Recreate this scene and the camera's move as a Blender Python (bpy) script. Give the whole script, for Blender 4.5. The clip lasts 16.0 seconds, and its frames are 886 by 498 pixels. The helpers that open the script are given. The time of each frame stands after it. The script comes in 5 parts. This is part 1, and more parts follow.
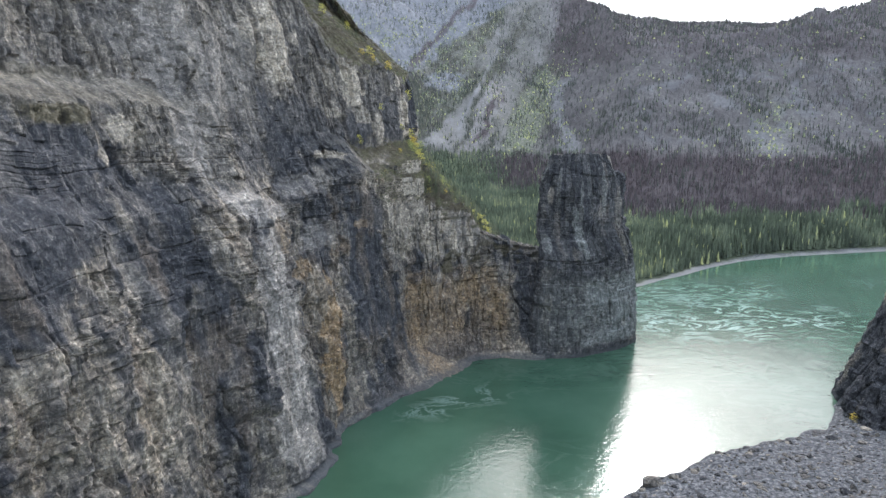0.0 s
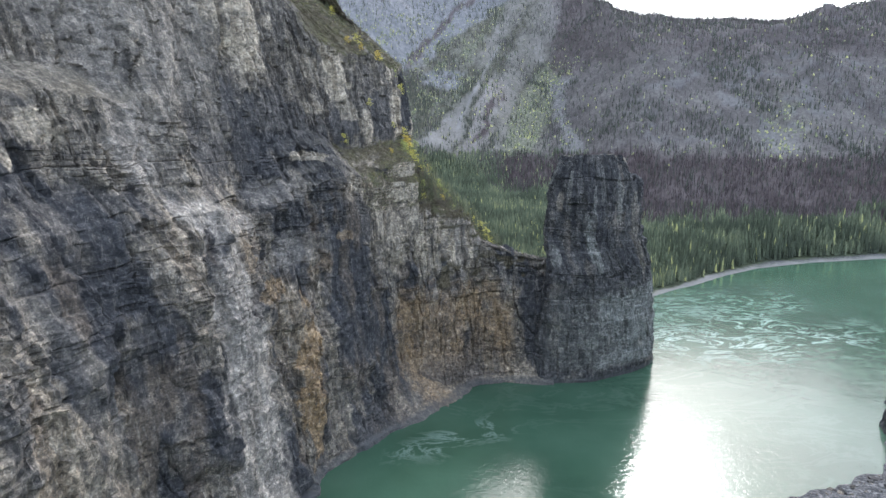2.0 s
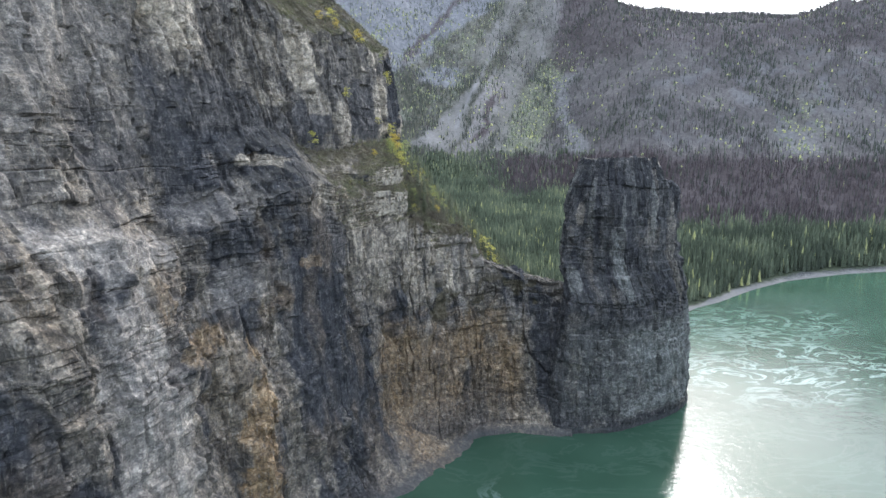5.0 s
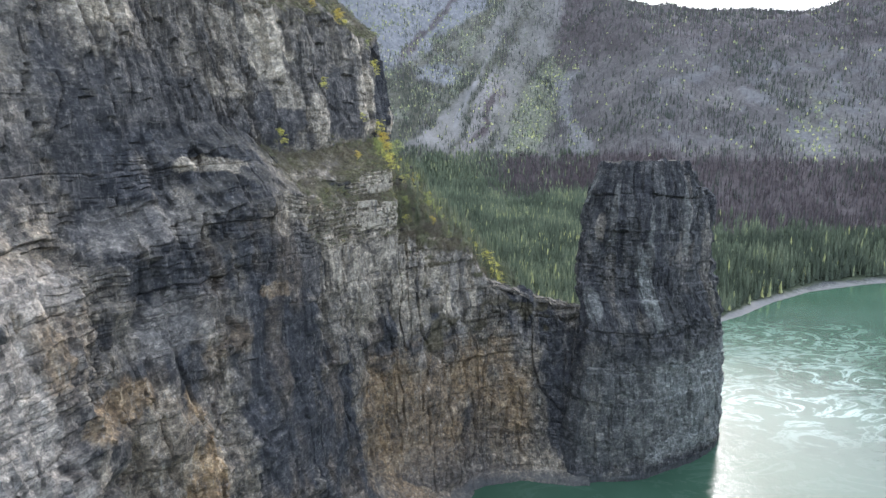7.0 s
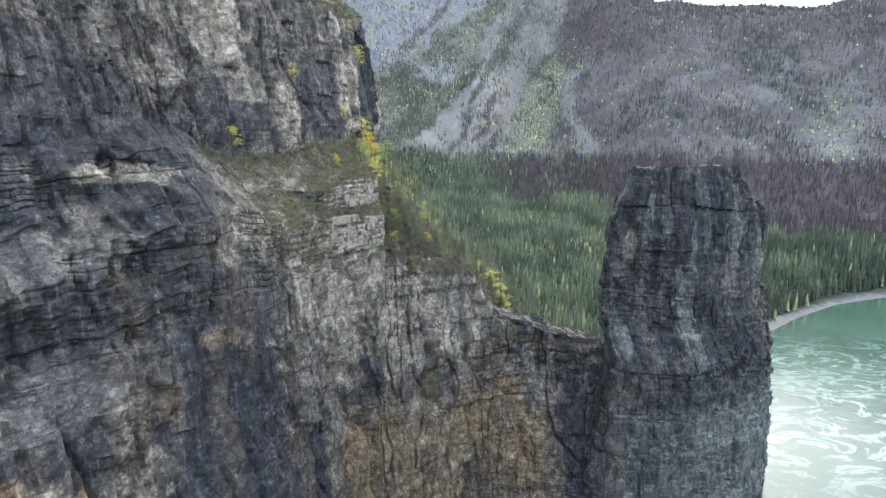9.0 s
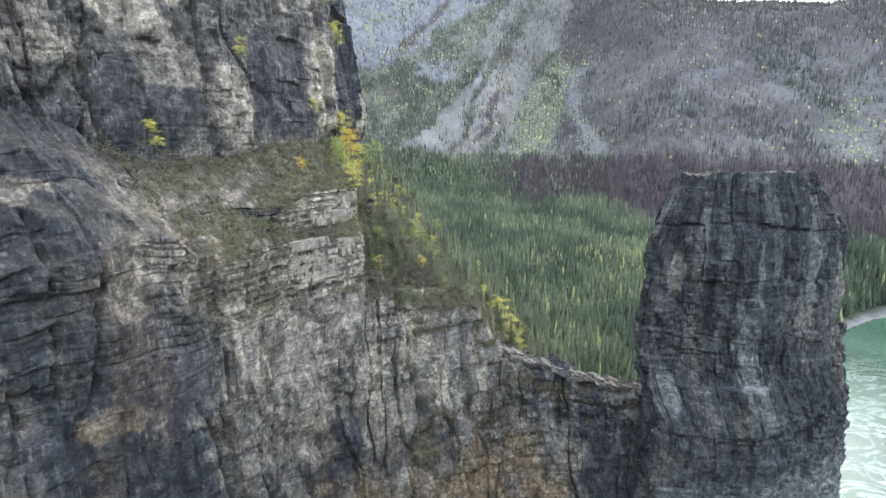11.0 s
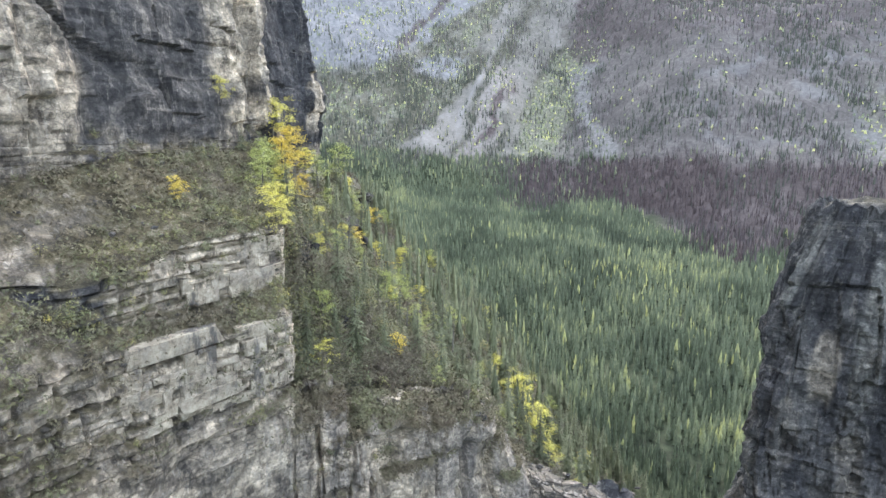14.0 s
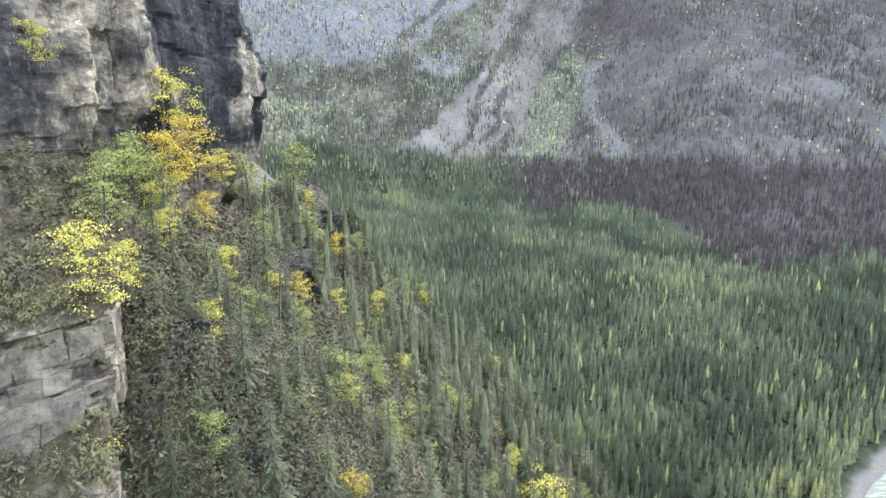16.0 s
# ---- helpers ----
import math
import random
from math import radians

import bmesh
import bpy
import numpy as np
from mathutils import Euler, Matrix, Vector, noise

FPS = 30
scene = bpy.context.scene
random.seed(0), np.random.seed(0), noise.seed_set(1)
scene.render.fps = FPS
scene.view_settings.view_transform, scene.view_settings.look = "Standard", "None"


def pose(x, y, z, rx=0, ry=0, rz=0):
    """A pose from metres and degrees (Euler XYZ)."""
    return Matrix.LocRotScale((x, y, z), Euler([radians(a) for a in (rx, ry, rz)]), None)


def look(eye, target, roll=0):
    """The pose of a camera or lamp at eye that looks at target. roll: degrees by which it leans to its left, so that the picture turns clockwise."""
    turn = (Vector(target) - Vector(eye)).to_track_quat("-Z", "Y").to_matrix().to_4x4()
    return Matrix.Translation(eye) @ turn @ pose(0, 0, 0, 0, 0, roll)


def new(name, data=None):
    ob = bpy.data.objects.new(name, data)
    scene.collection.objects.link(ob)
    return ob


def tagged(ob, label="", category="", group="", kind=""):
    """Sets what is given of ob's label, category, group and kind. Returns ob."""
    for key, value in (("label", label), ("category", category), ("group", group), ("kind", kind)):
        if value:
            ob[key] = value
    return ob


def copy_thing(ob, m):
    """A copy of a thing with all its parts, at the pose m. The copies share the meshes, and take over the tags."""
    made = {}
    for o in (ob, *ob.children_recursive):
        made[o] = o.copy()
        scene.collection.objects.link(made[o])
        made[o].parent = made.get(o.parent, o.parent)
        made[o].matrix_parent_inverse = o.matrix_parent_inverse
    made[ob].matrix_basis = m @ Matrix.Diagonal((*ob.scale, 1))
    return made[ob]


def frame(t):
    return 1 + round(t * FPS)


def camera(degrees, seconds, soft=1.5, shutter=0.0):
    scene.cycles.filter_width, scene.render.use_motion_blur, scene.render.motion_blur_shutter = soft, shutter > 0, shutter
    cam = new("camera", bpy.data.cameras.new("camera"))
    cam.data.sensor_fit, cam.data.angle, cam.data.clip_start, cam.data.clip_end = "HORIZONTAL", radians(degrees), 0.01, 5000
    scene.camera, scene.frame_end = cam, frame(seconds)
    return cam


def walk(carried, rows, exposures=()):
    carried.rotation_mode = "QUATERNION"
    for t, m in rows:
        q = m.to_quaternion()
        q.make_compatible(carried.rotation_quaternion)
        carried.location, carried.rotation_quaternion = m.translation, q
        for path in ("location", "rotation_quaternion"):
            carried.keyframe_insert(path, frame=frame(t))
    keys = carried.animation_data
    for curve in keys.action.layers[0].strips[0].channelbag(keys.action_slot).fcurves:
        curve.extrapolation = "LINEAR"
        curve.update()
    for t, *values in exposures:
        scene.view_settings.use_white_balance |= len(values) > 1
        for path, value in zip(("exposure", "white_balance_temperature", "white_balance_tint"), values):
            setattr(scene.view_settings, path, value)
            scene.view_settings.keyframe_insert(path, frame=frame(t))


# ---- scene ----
cam = camera(74.6, 16.0, soft=1.5)
METRES, EYE, TILT, LEAN, TURN = 240.0, 105.0, -11.0, 0.0, 0.0
ROWS = [
    (0.0, 0.0, 0.0, 0.0, 0.0, 0.0, 0.0),
    (0.5, 0.001, 0.0298, 0.0053, -0.04, -0.01, -0.01),
    (1.0, 0.0018, 0.0598, 0.0104, -0.06, 0.01, -0.01),
    (1.5, 0.0027, 0.09, 0.016, -0.08, -0.01, -0.01),
    (2.0, 0.0036, 0.12, 0.0216, -0.13, 0.0, -0.0),
    (2.5, 0.0047, 0.15, 0.0272, -0.16, 0.01, 0.01),
    (3.0, 0.0058, 0.1801, 0.0327, -0.19, 0.01, 0.01),
    (3.5, 0.0068, 0.2102, 0.0381, -0.2, 0.02, 0.02),
    (4.0, 0.0077, 0.2406, 0.0436, -0.23, 0.01, 0.03),
    (6.5, 0.0115, 0.394, 0.0728, -0.37, -0.07, -0.08),
    (7.0, 0.0126, 0.4246, 0.0783, -0.41, -0.06, -0.1),
    (7.5, 0.0136, 0.4551, 0.0841, -0.45, -0.05, -0.09),
    (8.0, 0.0146, 0.4856, 0.0901, -0.42, -0.04, -0.09),
    (8.5, 0.0154, 0.516, 0.0959, -0.4, -0.02, -0.08),
    (9.0, 0.0165, 0.5466, 0.1012, -0.42, 0.0, -0.08),
    (11.5, 0.0219, 0.7023, 0.1297, -0.27, 0.05, -0.15),
    (12.0, 0.0229, 0.7335, 0.1363, -0.27, 0.07, -0.14),
    (12.5, 0.0237, 0.7647, 0.1431, -0.27, 0.06, -0.17),
    (13.0, 0.0246, 0.7957, 0.1494, -0.23, 0.09, -0.18),
    (13.5, 0.0257, 0.8267, 0.1552, -0.19, 0.1, -0.16),
    (14.0, 0.0268, 0.8578, 0.1609, -0.13, 0.06, -0.23),
    (14.5, 0.0277, 0.8891, 0.1664, -0.09, 0.07, -0.19),
    (15.0, 0.0286, 0.9205, 0.172, -0.04, 0.07, -0.23),
    (15.5, 0.0295, 0.9521, 0.1776, -0.0, 0.07, -0.23),
    (16.0, 0.0306, 0.9825, 0.1833, 0.06, 0.07, -0.24),
]
walk(cam, [(t, pose(0, 0, EYE, TILT, LEAN, TURN) @ pose(METRES * x, METRES * y, METRES * z, 90 + pitch, roll, yaw)) for t, x, y, z, yaw, pitch, roll in ROWS],
     exposures=[(0.0, 0.13, 5940, 10), (4.0, 0.13, 5920, 10), (7.0, 0.19, 5920, 10), (9.0, 0.4, 5950, 10), (11.5, 0.57, 6090, 10), (13.0, 0.76, 6180, 10), (14.5, 0.75, 6170, 10), (16.0, 0.69, 6150, 10)])

# ---- world, sun, exposure ----
SUN_AZ, SUN_EL = radians(20), radians(36)      # ahead of the flight, a little to its right
world = bpy.data.worlds.new("overcast_sky")
scene.world = world
world.use_nodes = True
wn, wl = world.node_tree.nodes, world.node_tree.links
wn.clear()
sky = wn.new("ShaderNodeTexSky")
sky.sky_type, sky.sun_disc = "NISHITA", False
sky.sun_elevation, sky.sun_rotation = SUN_EL, SUN_AZ
sky.air_density, sky.dust_density, sky.ozone_density = 1.0, 6.0, 1.0
cloud = wn.new("ShaderNodeMix")
cloud.data_type = "RGBA"
cloud.inputs["Factor"].default_value = 0.62
cloud.inputs["B"].default_value = (9.0, 10.0, 11.4, 1)
wb = wn.new("ShaderNodeBackground")
wb.inputs["Strength"].default_value = 0.27
wo = wn.new("ShaderNodeOutputWorld")
wl.new(sky.outputs[0], cloud.inputs["A"])
wl.new(cloud.outputs["Result"], wb.inputs["Color"])
wl.new(wb.outputs[0], wo.inputs["Surface"])
sun = new("sun", bpy.data.lights.new("sun", "SUN"))
sun.data.energy, sun.data.angle, sun.data.color = 2.0, radians(14), (1.0, 0.95, 0.88)
sun.matrix_world = look((0, 0, 400), (-math.sin(SUN_AZ) * 100, -math.cos(SUN_AZ) * 100, 400 - 100 * math.tan(SUN_EL)))
scene.view_settings.exposure = 0.0


# ---- numeric noise ----
def hash01(*ints, seed=0):
    """A random number in 0..1 for each integer key."""
    h = np.full(np.broadcast(*ints).shape, 2166136261 + seed * 7919, np.uint32)
    for k in ints:
        h = (h ^ (np.asarray(k).astype(np.int64) & 0xFFFFFFFF).astype(np.uint32)) * np.uint32(16777619)
        h ^= h >> np.uint32(13)
        h = h * np.uint32(0x5BD1E995)
        h ^= h >> np.uint32(15)
    return h.astype(np.float64) / 4294967295.0


def value_noise(x, y, z=0.0, seed=0):
    """Smooth noise in 0..1."""
    x, y, z = np.broadcast_arrays(np.asarray(x, float), np.asarray(y, float), np.asarray(z, float))
    i, j, k = np.floor(x), np.floor(y), np.floor(z)
    u, v, w = x - i, y - j, z - k
    u, v, w = (a * a * (3 - 2 * a) for a in (u, v, w))
    out = 0
    for a in (0, 1):
        for b in (0, 1):
            for c in (0, 1):
                out = out + hash01(i + a, j + b, k + c, seed=seed) * (u if a else 1 - u) * (v if b else 1 - v) * (w if c else 1 - w)
    return out


def fbm(x, y, z=0.0, octaves=4, seed=0):
    """Layered noise in about -1..1."""
    total, amp, norm = 0, 1.0, 0.0
    for o in range(octaves):
        total = total + amp * (2 * value_noise(np.asarray(x) * 2 ** o, np.asarray(y) * 2 ** o, np.asarray(z) * 2 ** o, seed + o) - 1)
        norm += amp
        amp *= 0.5
    return total / norm * 1.5


def step(a, b, x):
    t = np.clip((np.asarray(x, float) - a) / (b - a), 0, 1)
    return t * t * (3 - 2 * t)


def blocks(s, z, tall, wide, seed):
    """Jointed rock: a level for each block of a bed, and how near a joint is."""
    zz = z / tall + 0.9 * (value_noise(z / tall / 2.2, 3.1, seed=seed) - 0.5) + 0.12 * fbm(s / 30, z / 30, 2, 2, seed)
    k = np.floor(zz)
    ss = s / (wide * (0.6 + 0.9 * hash01(k, k * 0 + 5, seed=seed))) + 9 * hash01(k, k * 0 + 9, seed=seed) + 0.25 * fbm(s / 9, z / 9, 5, 2, seed + 3)
    c = np.floor(ss)
    edge = np.minimum(np.minimum(zz - k, 1 - zz + k) * tall, np.minimum(ss - c, 1 - ss + c) * wide)
    return 2 * hash01(k, c, seed=seed + 1) - 1, edge


def rock_relief(s, z, rough=1.0, column=1.0):
    """How far the weathered rock face stands out, in metres, over its run s and height z."""
    big, be = blocks(s, z, 11.0, 6.5, 11)
    mid, me = blocks(s, z, 2.9, 2.8, 21)
    small, se = blocks(s, z, 1.0, 1.5, 31)
    slab, sle = blocks(z + 7, s + 40, 2.6, 22.0, 91)
    plate, ple = blocks(z + 3, s + 11, 1.9, 6.0, 95)
    ribs = fbm(s / 9, z / 75, 0, 4, 41)
    crack = value_noise(s / 4.5 + 0.7 * fbm(s / 14, z / 18, 1, 3, 55), z / 30, 3, 51)
    crack = -1.5 * step(0.05, 0.0, np.abs(crack - 0.5))
    beds = hash01(np.floor(z / 3.6 + 0.6 * fbm(s / 40, z / 50, 0, 3, 61)), np.zeros_like(z) + 1, seed=6) - 0.5
    where = step(-0.2, 0.3, fbm(s / 20, z / 16, 9, 3, 71))
    bedded = step(-0.1, 0.5, fbm(s / 34, z / 22, 2, 3, 73))
    upper = step(99, 105, z)
    bedded, where = bedded * (1 - 0.9 * upper), where * (1 - 0.75 * upper)
    return rough * ((2.1 - 1.0 * upper) * column * ribs + (1.0 - 0.95 * upper) * big + upper * (1.1 * slab + 0.55 * plate - 0.6 * step(0.25, 0.0, sle)) + where * (0.7 * mid + 0.38 * small) + (1 - where) * (0.3 - 0.15 * upper) * mid + column * crack + 1.1 * bedded * beds
                    + (0.9 - 0.45 * upper) * fbm(s / 3.4, z / 5, 2, 5, 81) + (0.22 + 0.1 * upper) * fbm(s / 1.1, z / 1.2, 6, 3, 83) - 0.3 * where * step(0.2, 0.0, se) - 0.45 * (1 - 0.7 * upper) * step(0.35, 0.0, be))


# ---- materials ----
def material(name, rough=0.9, spec=0.25):
    m = bpy.data.materials.new(name)
    m.use_nodes = True
    p = m.node_tree.nodes["Principled BSDF"]
    p.inputs["Roughness"].default_value = rough
    p.inputs["Specular IOR Level"].default_value = spec
    return m, m.node_tree.nodes, m.node_tree.links, p


def node(n, kind, **given):
    made = n.new(kind)
    for k, v in given.items():
        made.inputs[k].default_value = v
    return made


def coords(n, l, scale=(1, 1, 1)):
    c = n.new("ShaderNodeTexCoord")
    m = n.new("ShaderNodeMapping")
    m.inputs["Scale"].default_value = scale
    l.new(c.outputs["Object"], m.inputs["Vector"])
    return m.outputs["Vector"]


def noise_node(n, l, scale, vec, detail=6, rough=0.6, distortion=0.0):
    t = node(n, "ShaderNodeTexNoise", Scale=scale, Detail=detail, Roughness=rough, Distortion=distortion)
    l.new(vec, t.inputs["Vector"])
    return t.outputs["Fac"]


def n_color(n, l, scale, vec):
    t = node(n, "ShaderNodeTexNoise", Scale=scale, Detail=4, Roughness=0.6)
    l.new(vec, t.inputs["Vector"])
    return t.outputs["Color"]


def ramp(n, l, fac, stops):
    r = n.new("ShaderNodeValToRGB")
    while len(r.color_ramp.elements) < len(stops):
        r.color_ramp.elements.new(0.5)
    for e, (p, c) in zip(r.color_ramp.elements, stops):
        e.position = p
        e.color = (*c, 1) if len(c) == 3 else c
    l.new(fac, r.inputs["Fac"])
    return r.outputs["Color"]


def grey(v):
    return (v, v, v)


def mix(n, l, fac, a, b, blend="MIX"):
    m = n.new("ShaderNodeMix")
    m.data_type, m.blend_type = "RGBA", blend
    for key, v in (("Factor", fac), ("A", a), ("B", b)):
        if isinstance(v, (int, float)):
            m.inputs[key].default_value = v
        elif isinstance(v, tuple):
            m.inputs[key].default_value = (*v, 1)
        else:
            l.new(v, m.inputs[key])
    return m.outputs["Result"]


def times(n, l, a, b):
    m = n.new("ShaderNodeMath")
    m.operation = "MULTIPLY"
    for i, v in enumerate((a, b)):
        if isinstance(v, (int, float)):
            m.inputs[i].default_value = v
        else:
            l.new(v, m.inputs[i])
    return m.outputs[0]


def attribute(n, name):
    a = n.new("ShaderNodeAttribute")
    a.attribute_name = name
    return a.outputs["Fac"]


def bump(n, l, p, height, strength, distance):
    b = node(n, "ShaderNodeBump", Strength=strength, Distance=distance)
    l.new(height, b.inputs["Height"])
    l.new(b.outputs[0], p.inputs["Normal"])


def make_rock():
    """Bedded limestone: slate-dark weathered skin, tan fresh breaks, pale seeps, rust stains, turf on the ledges."""
    m, n, l, p = material("limestone", 0.92, 0.2)
    flat = coords(n, l, (1, 1, 1))
    tall = coords(n, l, (1, 1, 0.32))
    bed = coords(n, l, (0.2, 0.2, 1))
    patch = noise_node(n, l, 0.07, flat, 10, 0.68, 0.4)
    streak = noise_node(n, l, 0.35, tall, 10, 0.7, 0.3)
    beds = noise_node(n, l, 0.6, bed, 10, 0.72)
    fine = noise_node(n, l, 1.1, flat, 10, 0.75)
    both = mix(n, l, 0.5, patch, streak)
    both = mix(n, l, 0.2, both, beds)
    both = mix(n, l, 0.3, both, fine)
    # angular shards: tone held constant over each broken facet
    crook = n.new("ShaderNodeVectorMath")
    crook.operation = "MULTIPLY_ADD"
    l.new(n_color(n, l, 0.8, flat), crook.inputs[0])
    crook.inputs[1].default_value = (0.7, 0.7, 0.4)
    l.new(coords(n, l, (1, 1, 0.75)), crook.inputs[2])
    for scale, wide, share in ((0.8, 0.3, 0.38), (2.6, 0.8, 0.36)):
        shard = node(n, "ShaderNodeTexVoronoi", Scale=scale)
        l.new(crook.outputs[0], shard.inputs["Vector"])
        both = mix(n, l, share, both, noise_node(n, l, wide, shard.outputs["Position"], 5, 0.7))
    skin = ramp(n, l, both, [(0.43, (0.06, 0.056, 0.053)), (0.485, (0.132, 0.119, 0.103)), (0.53, (0.195, 0.174, 0.146)), (0.585, (0.33, 0.292, 0.238))])
    fresh = ramp(n, l, both, [(0.43, (0.075, 0.066, 0.056)), (0.5, (0.26, 0.222, 0.174)), (0.575, (0.5, 0.44, 0.355))])
    skin = mix(n, l, attribute(n, "fresh"), skin, fresh)
    dark = ramp(n, l, both, [(0.43, (0.03, 0.0315, 0.036)), (0.5, (0.05, 0.052, 0.059)), (0.555, (0.074, 0.074, 0.08)), (0.61, (0.19, 0.184, 0.176))])
    skin = mix(n, l, attribute(n, "dark"), skin, dark)
    pale = ramp(n, l, both, [(0.43, (0.135, 0.116, 0.094)), (0.487, (0.37, 0.325, 0.26)), (0.57, (0.6, 0.535, 0.435))])
    skin = mix(n, l, attribute(n, "pale"), skin, pale)
    rust_tone = ramp(n, l, both, [(0.43, (0.115, 0.085, 0.06)), (0.5, (0.258, 0.178, 0.1)), (0.575, (0.42, 0.32, 0.205))])
    skin = mix(n, l, attribute(n, "rust"), skin, rust_tone)
    # fine bedding: thin dark partings and pale bed edges
    bedded = ramp(n, l, noise_node(n, l, 0.03, flat, 3, 0.5), [(0.47, grey(0)), (0.58, grey(1))])
    parting = noise_node(n, l, 1.0, coords(n, l, (0.07, 0.07, 1.5)), 8, 0.65, 0.6)
    skin = mix(n, l, times(n, l, ramp(n, l, parting, [(0.34, grey(1)), (0.42, grey(0))]), times(n, l, bedded, 0.35)), skin, (0.035, 0.035, 0.039))
    skin = mix(n, l, times(n, l, ramp(n, l, parting, [(0.57, grey(0)), (0.66, grey(1))]), times(n, l, bedded, 0.25)), skin, (0.3, 0.285, 0.265))
    seep = ramp(n, l, noise_node(n, l, 0.6, coords(n, l, (1, 1, 0.22)), 10, 0.75), [(0.56, grey(0)), (0.62, grey(1))])
    bare = ramp(n, l, attribute(n, "dark"), [(0.3, grey(1)), (1.0, grey(0.4))])
    skin = mix(n, l, times(n, l, seep, times(n, l, bare, 0.3)), skin, (0.33, 0.315, 0.29))
    stain = ramp(n, l, noise_node(n, l, 0.42, coords(n, l, (1.2, 1.2, 0.3)), 10, 0.76), [(0.53, grey(0)), (0.6, grey(1))])
    kept = n.new("ShaderNodeMapRange")
    kept.inputs["To Min"].default_value, kept.inputs["To Max"].default_value = 0.45, 0.2
    keep_off = n.new("ShaderNodeMath")
    keep_off.operation = "MAXIMUM"
    l.new(attribute(n, "pale"), keep_off.inputs[0])
    l.new(attribute(n, "rust"), keep_off.inputs[1])
    l.new(keep_off.outputs[0], kept.inputs["Value"])
    skin = mix(n, l, times(n, l, stain, kept.outputs["Result"]), skin, (0.045, 0.046, 0.051))
    blot = ramp(n, l, noise_node(n, l, 1.3, coords(n, l, (1, 1, 0.5)), 8, 0.75), [(0.53, grey(0)), (0.6, grey(1))])
    skin = mix(n, l, times(n, l, blot, times(n, l, kept.outputs["Result"], 0.6)), skin, (0.045, 0.044, 0.046))
    drips = ramp(n, l, noise_node(n, l, 1.7, coords(n, l, (1, 1, 0.13)), 6, 0.7), [(0.565, grey(0)), (0.62, grey(1))])
    skin = mix(n, l, times(n, l, drips, times(n, l, bare, 0.5)), skin, (0.37, 0.345, 0.31))
    dusty = ramp(n, l, mix(n, l, 0.5, streak, fine), [(0.42, (0.18, 0.164, 0.148)), (0.5, (0.285, 0.263, 0.24)), (0.6, (0.44, 0.41, 0.37))])
    dusty = mix(n, l, attribute(n, "cool"), dusty, mix(n, l, 1.0, dusty, (0.74, 0.84, 0.9), "MULTIPLY"))
    skin = mix(n, l, times(n, l, attribute(n, "dust"), 0.9), skin, dusty)
    warp = n.new("ShaderNodeVectorMath")
    warp.operation = "MULTIPLY_ADD"
    l.new(n_color(n, l, 0.5, flat), warp.inputs[0])
    warp.inputs[1].default_value = (0.9, 0.9, 0.5)
    l.new(coords(n, l, (1, 1, 1.35)), warp.inputs[2])
    # broken blocks: each facet has its own tone, with open joints between some of them
    facets = []
    for scale, low, high in ((0.36, 0.78, 1.26), (0.95, 0.78, 1.26), (2.3, 0.72, 1.36)):
        cell = node(n, "ShaderNodeTexVoronoi", Scale=scale)
        cell.distance = "CHEBYCHEV"
        l.new(warp.outputs[0], cell.inputs["Vector"])
        split = n.new("ShaderNodeSeparateColor")
        l.new(cell.outputs["Color"], split.inputs[0])
        facets.append(split.outputs[0])
        skin = mix(n, l, 1.0, skin, ramp(n, l, facets[-1], [(0.0, grey(low)), (0.6, (1.0, 0.99, 0.975)), (1.0, (high, 0.98 * high, 0.95 * high))]), "MULTIPLY")
    open_joint = ramp(n, l, noise_node(n, l, 0.35, flat, 4, 0.6), [(0.46, grey(0)), (0.56, grey(1))])
    for scale, width in ((0.5, 0.03), (1.25, 0.045)):
        joints = node(n, "ShaderNodeTexVoronoi", Scale=scale)
        joints.feature = "DISTANCE_TO_EDGE"
        l.new(warp.outputs[0], joints.inputs["Vector"])
        gap = ramp(n, l, joints.outputs["Distance"], [(0.0, grey(1)), (width, grey(0))])
        skin = mix(n, l, times(n, l, gap, times(n, l, open_joint, 0.6)), skin, (0.036, 0.035, 0.034))
    grain = noise_node(n, l, 4.5, flat, 5, 0.8)
    skin = mix(n, l, 1.0, skin, ramp(n, l, grain, [(0.34, grey(0.74)), (0.5, grey(1.0)), (0.66, grey(1.28))]), "MULTIPLY")
    skin = mix(n, l, times(n, l, attribute(n, "silt"), 0.6), skin, (0.085, 0.088, 0.088))
    turf = ramp(n, l, noise_node(n, l, 0.55, flat, 10, 0.78), [(0.38, (0.032, 0.028, 0.02)), (0.47, (0.066, 0.056, 0.034)), (0.54, (0.113, 0.096, 0.058)), (0.64, (0.22, 0.192, 0.145))])
    l.new(mix(n, l, attribute(n, "turf"), skin, turf), p.inputs["Base Color"])
    relief = mix(n, l, 0.25, mix(n, l, 0.5, both, noise_node(n, l, 2.4, flat, 8, 0.75)), noise_node(n, l, 2.2, bed, 8, 0.75))
    relief = mix(n, l, 0.24, relief, mix(n, l, 0.4, mix(n, l, 0.5, facets[0], facets[1]), facets[2]))
    relief = mix(n, l, 0.16, relief, grain)
    bump(n, l, p, relief, 0.85, 0.8)
    return m


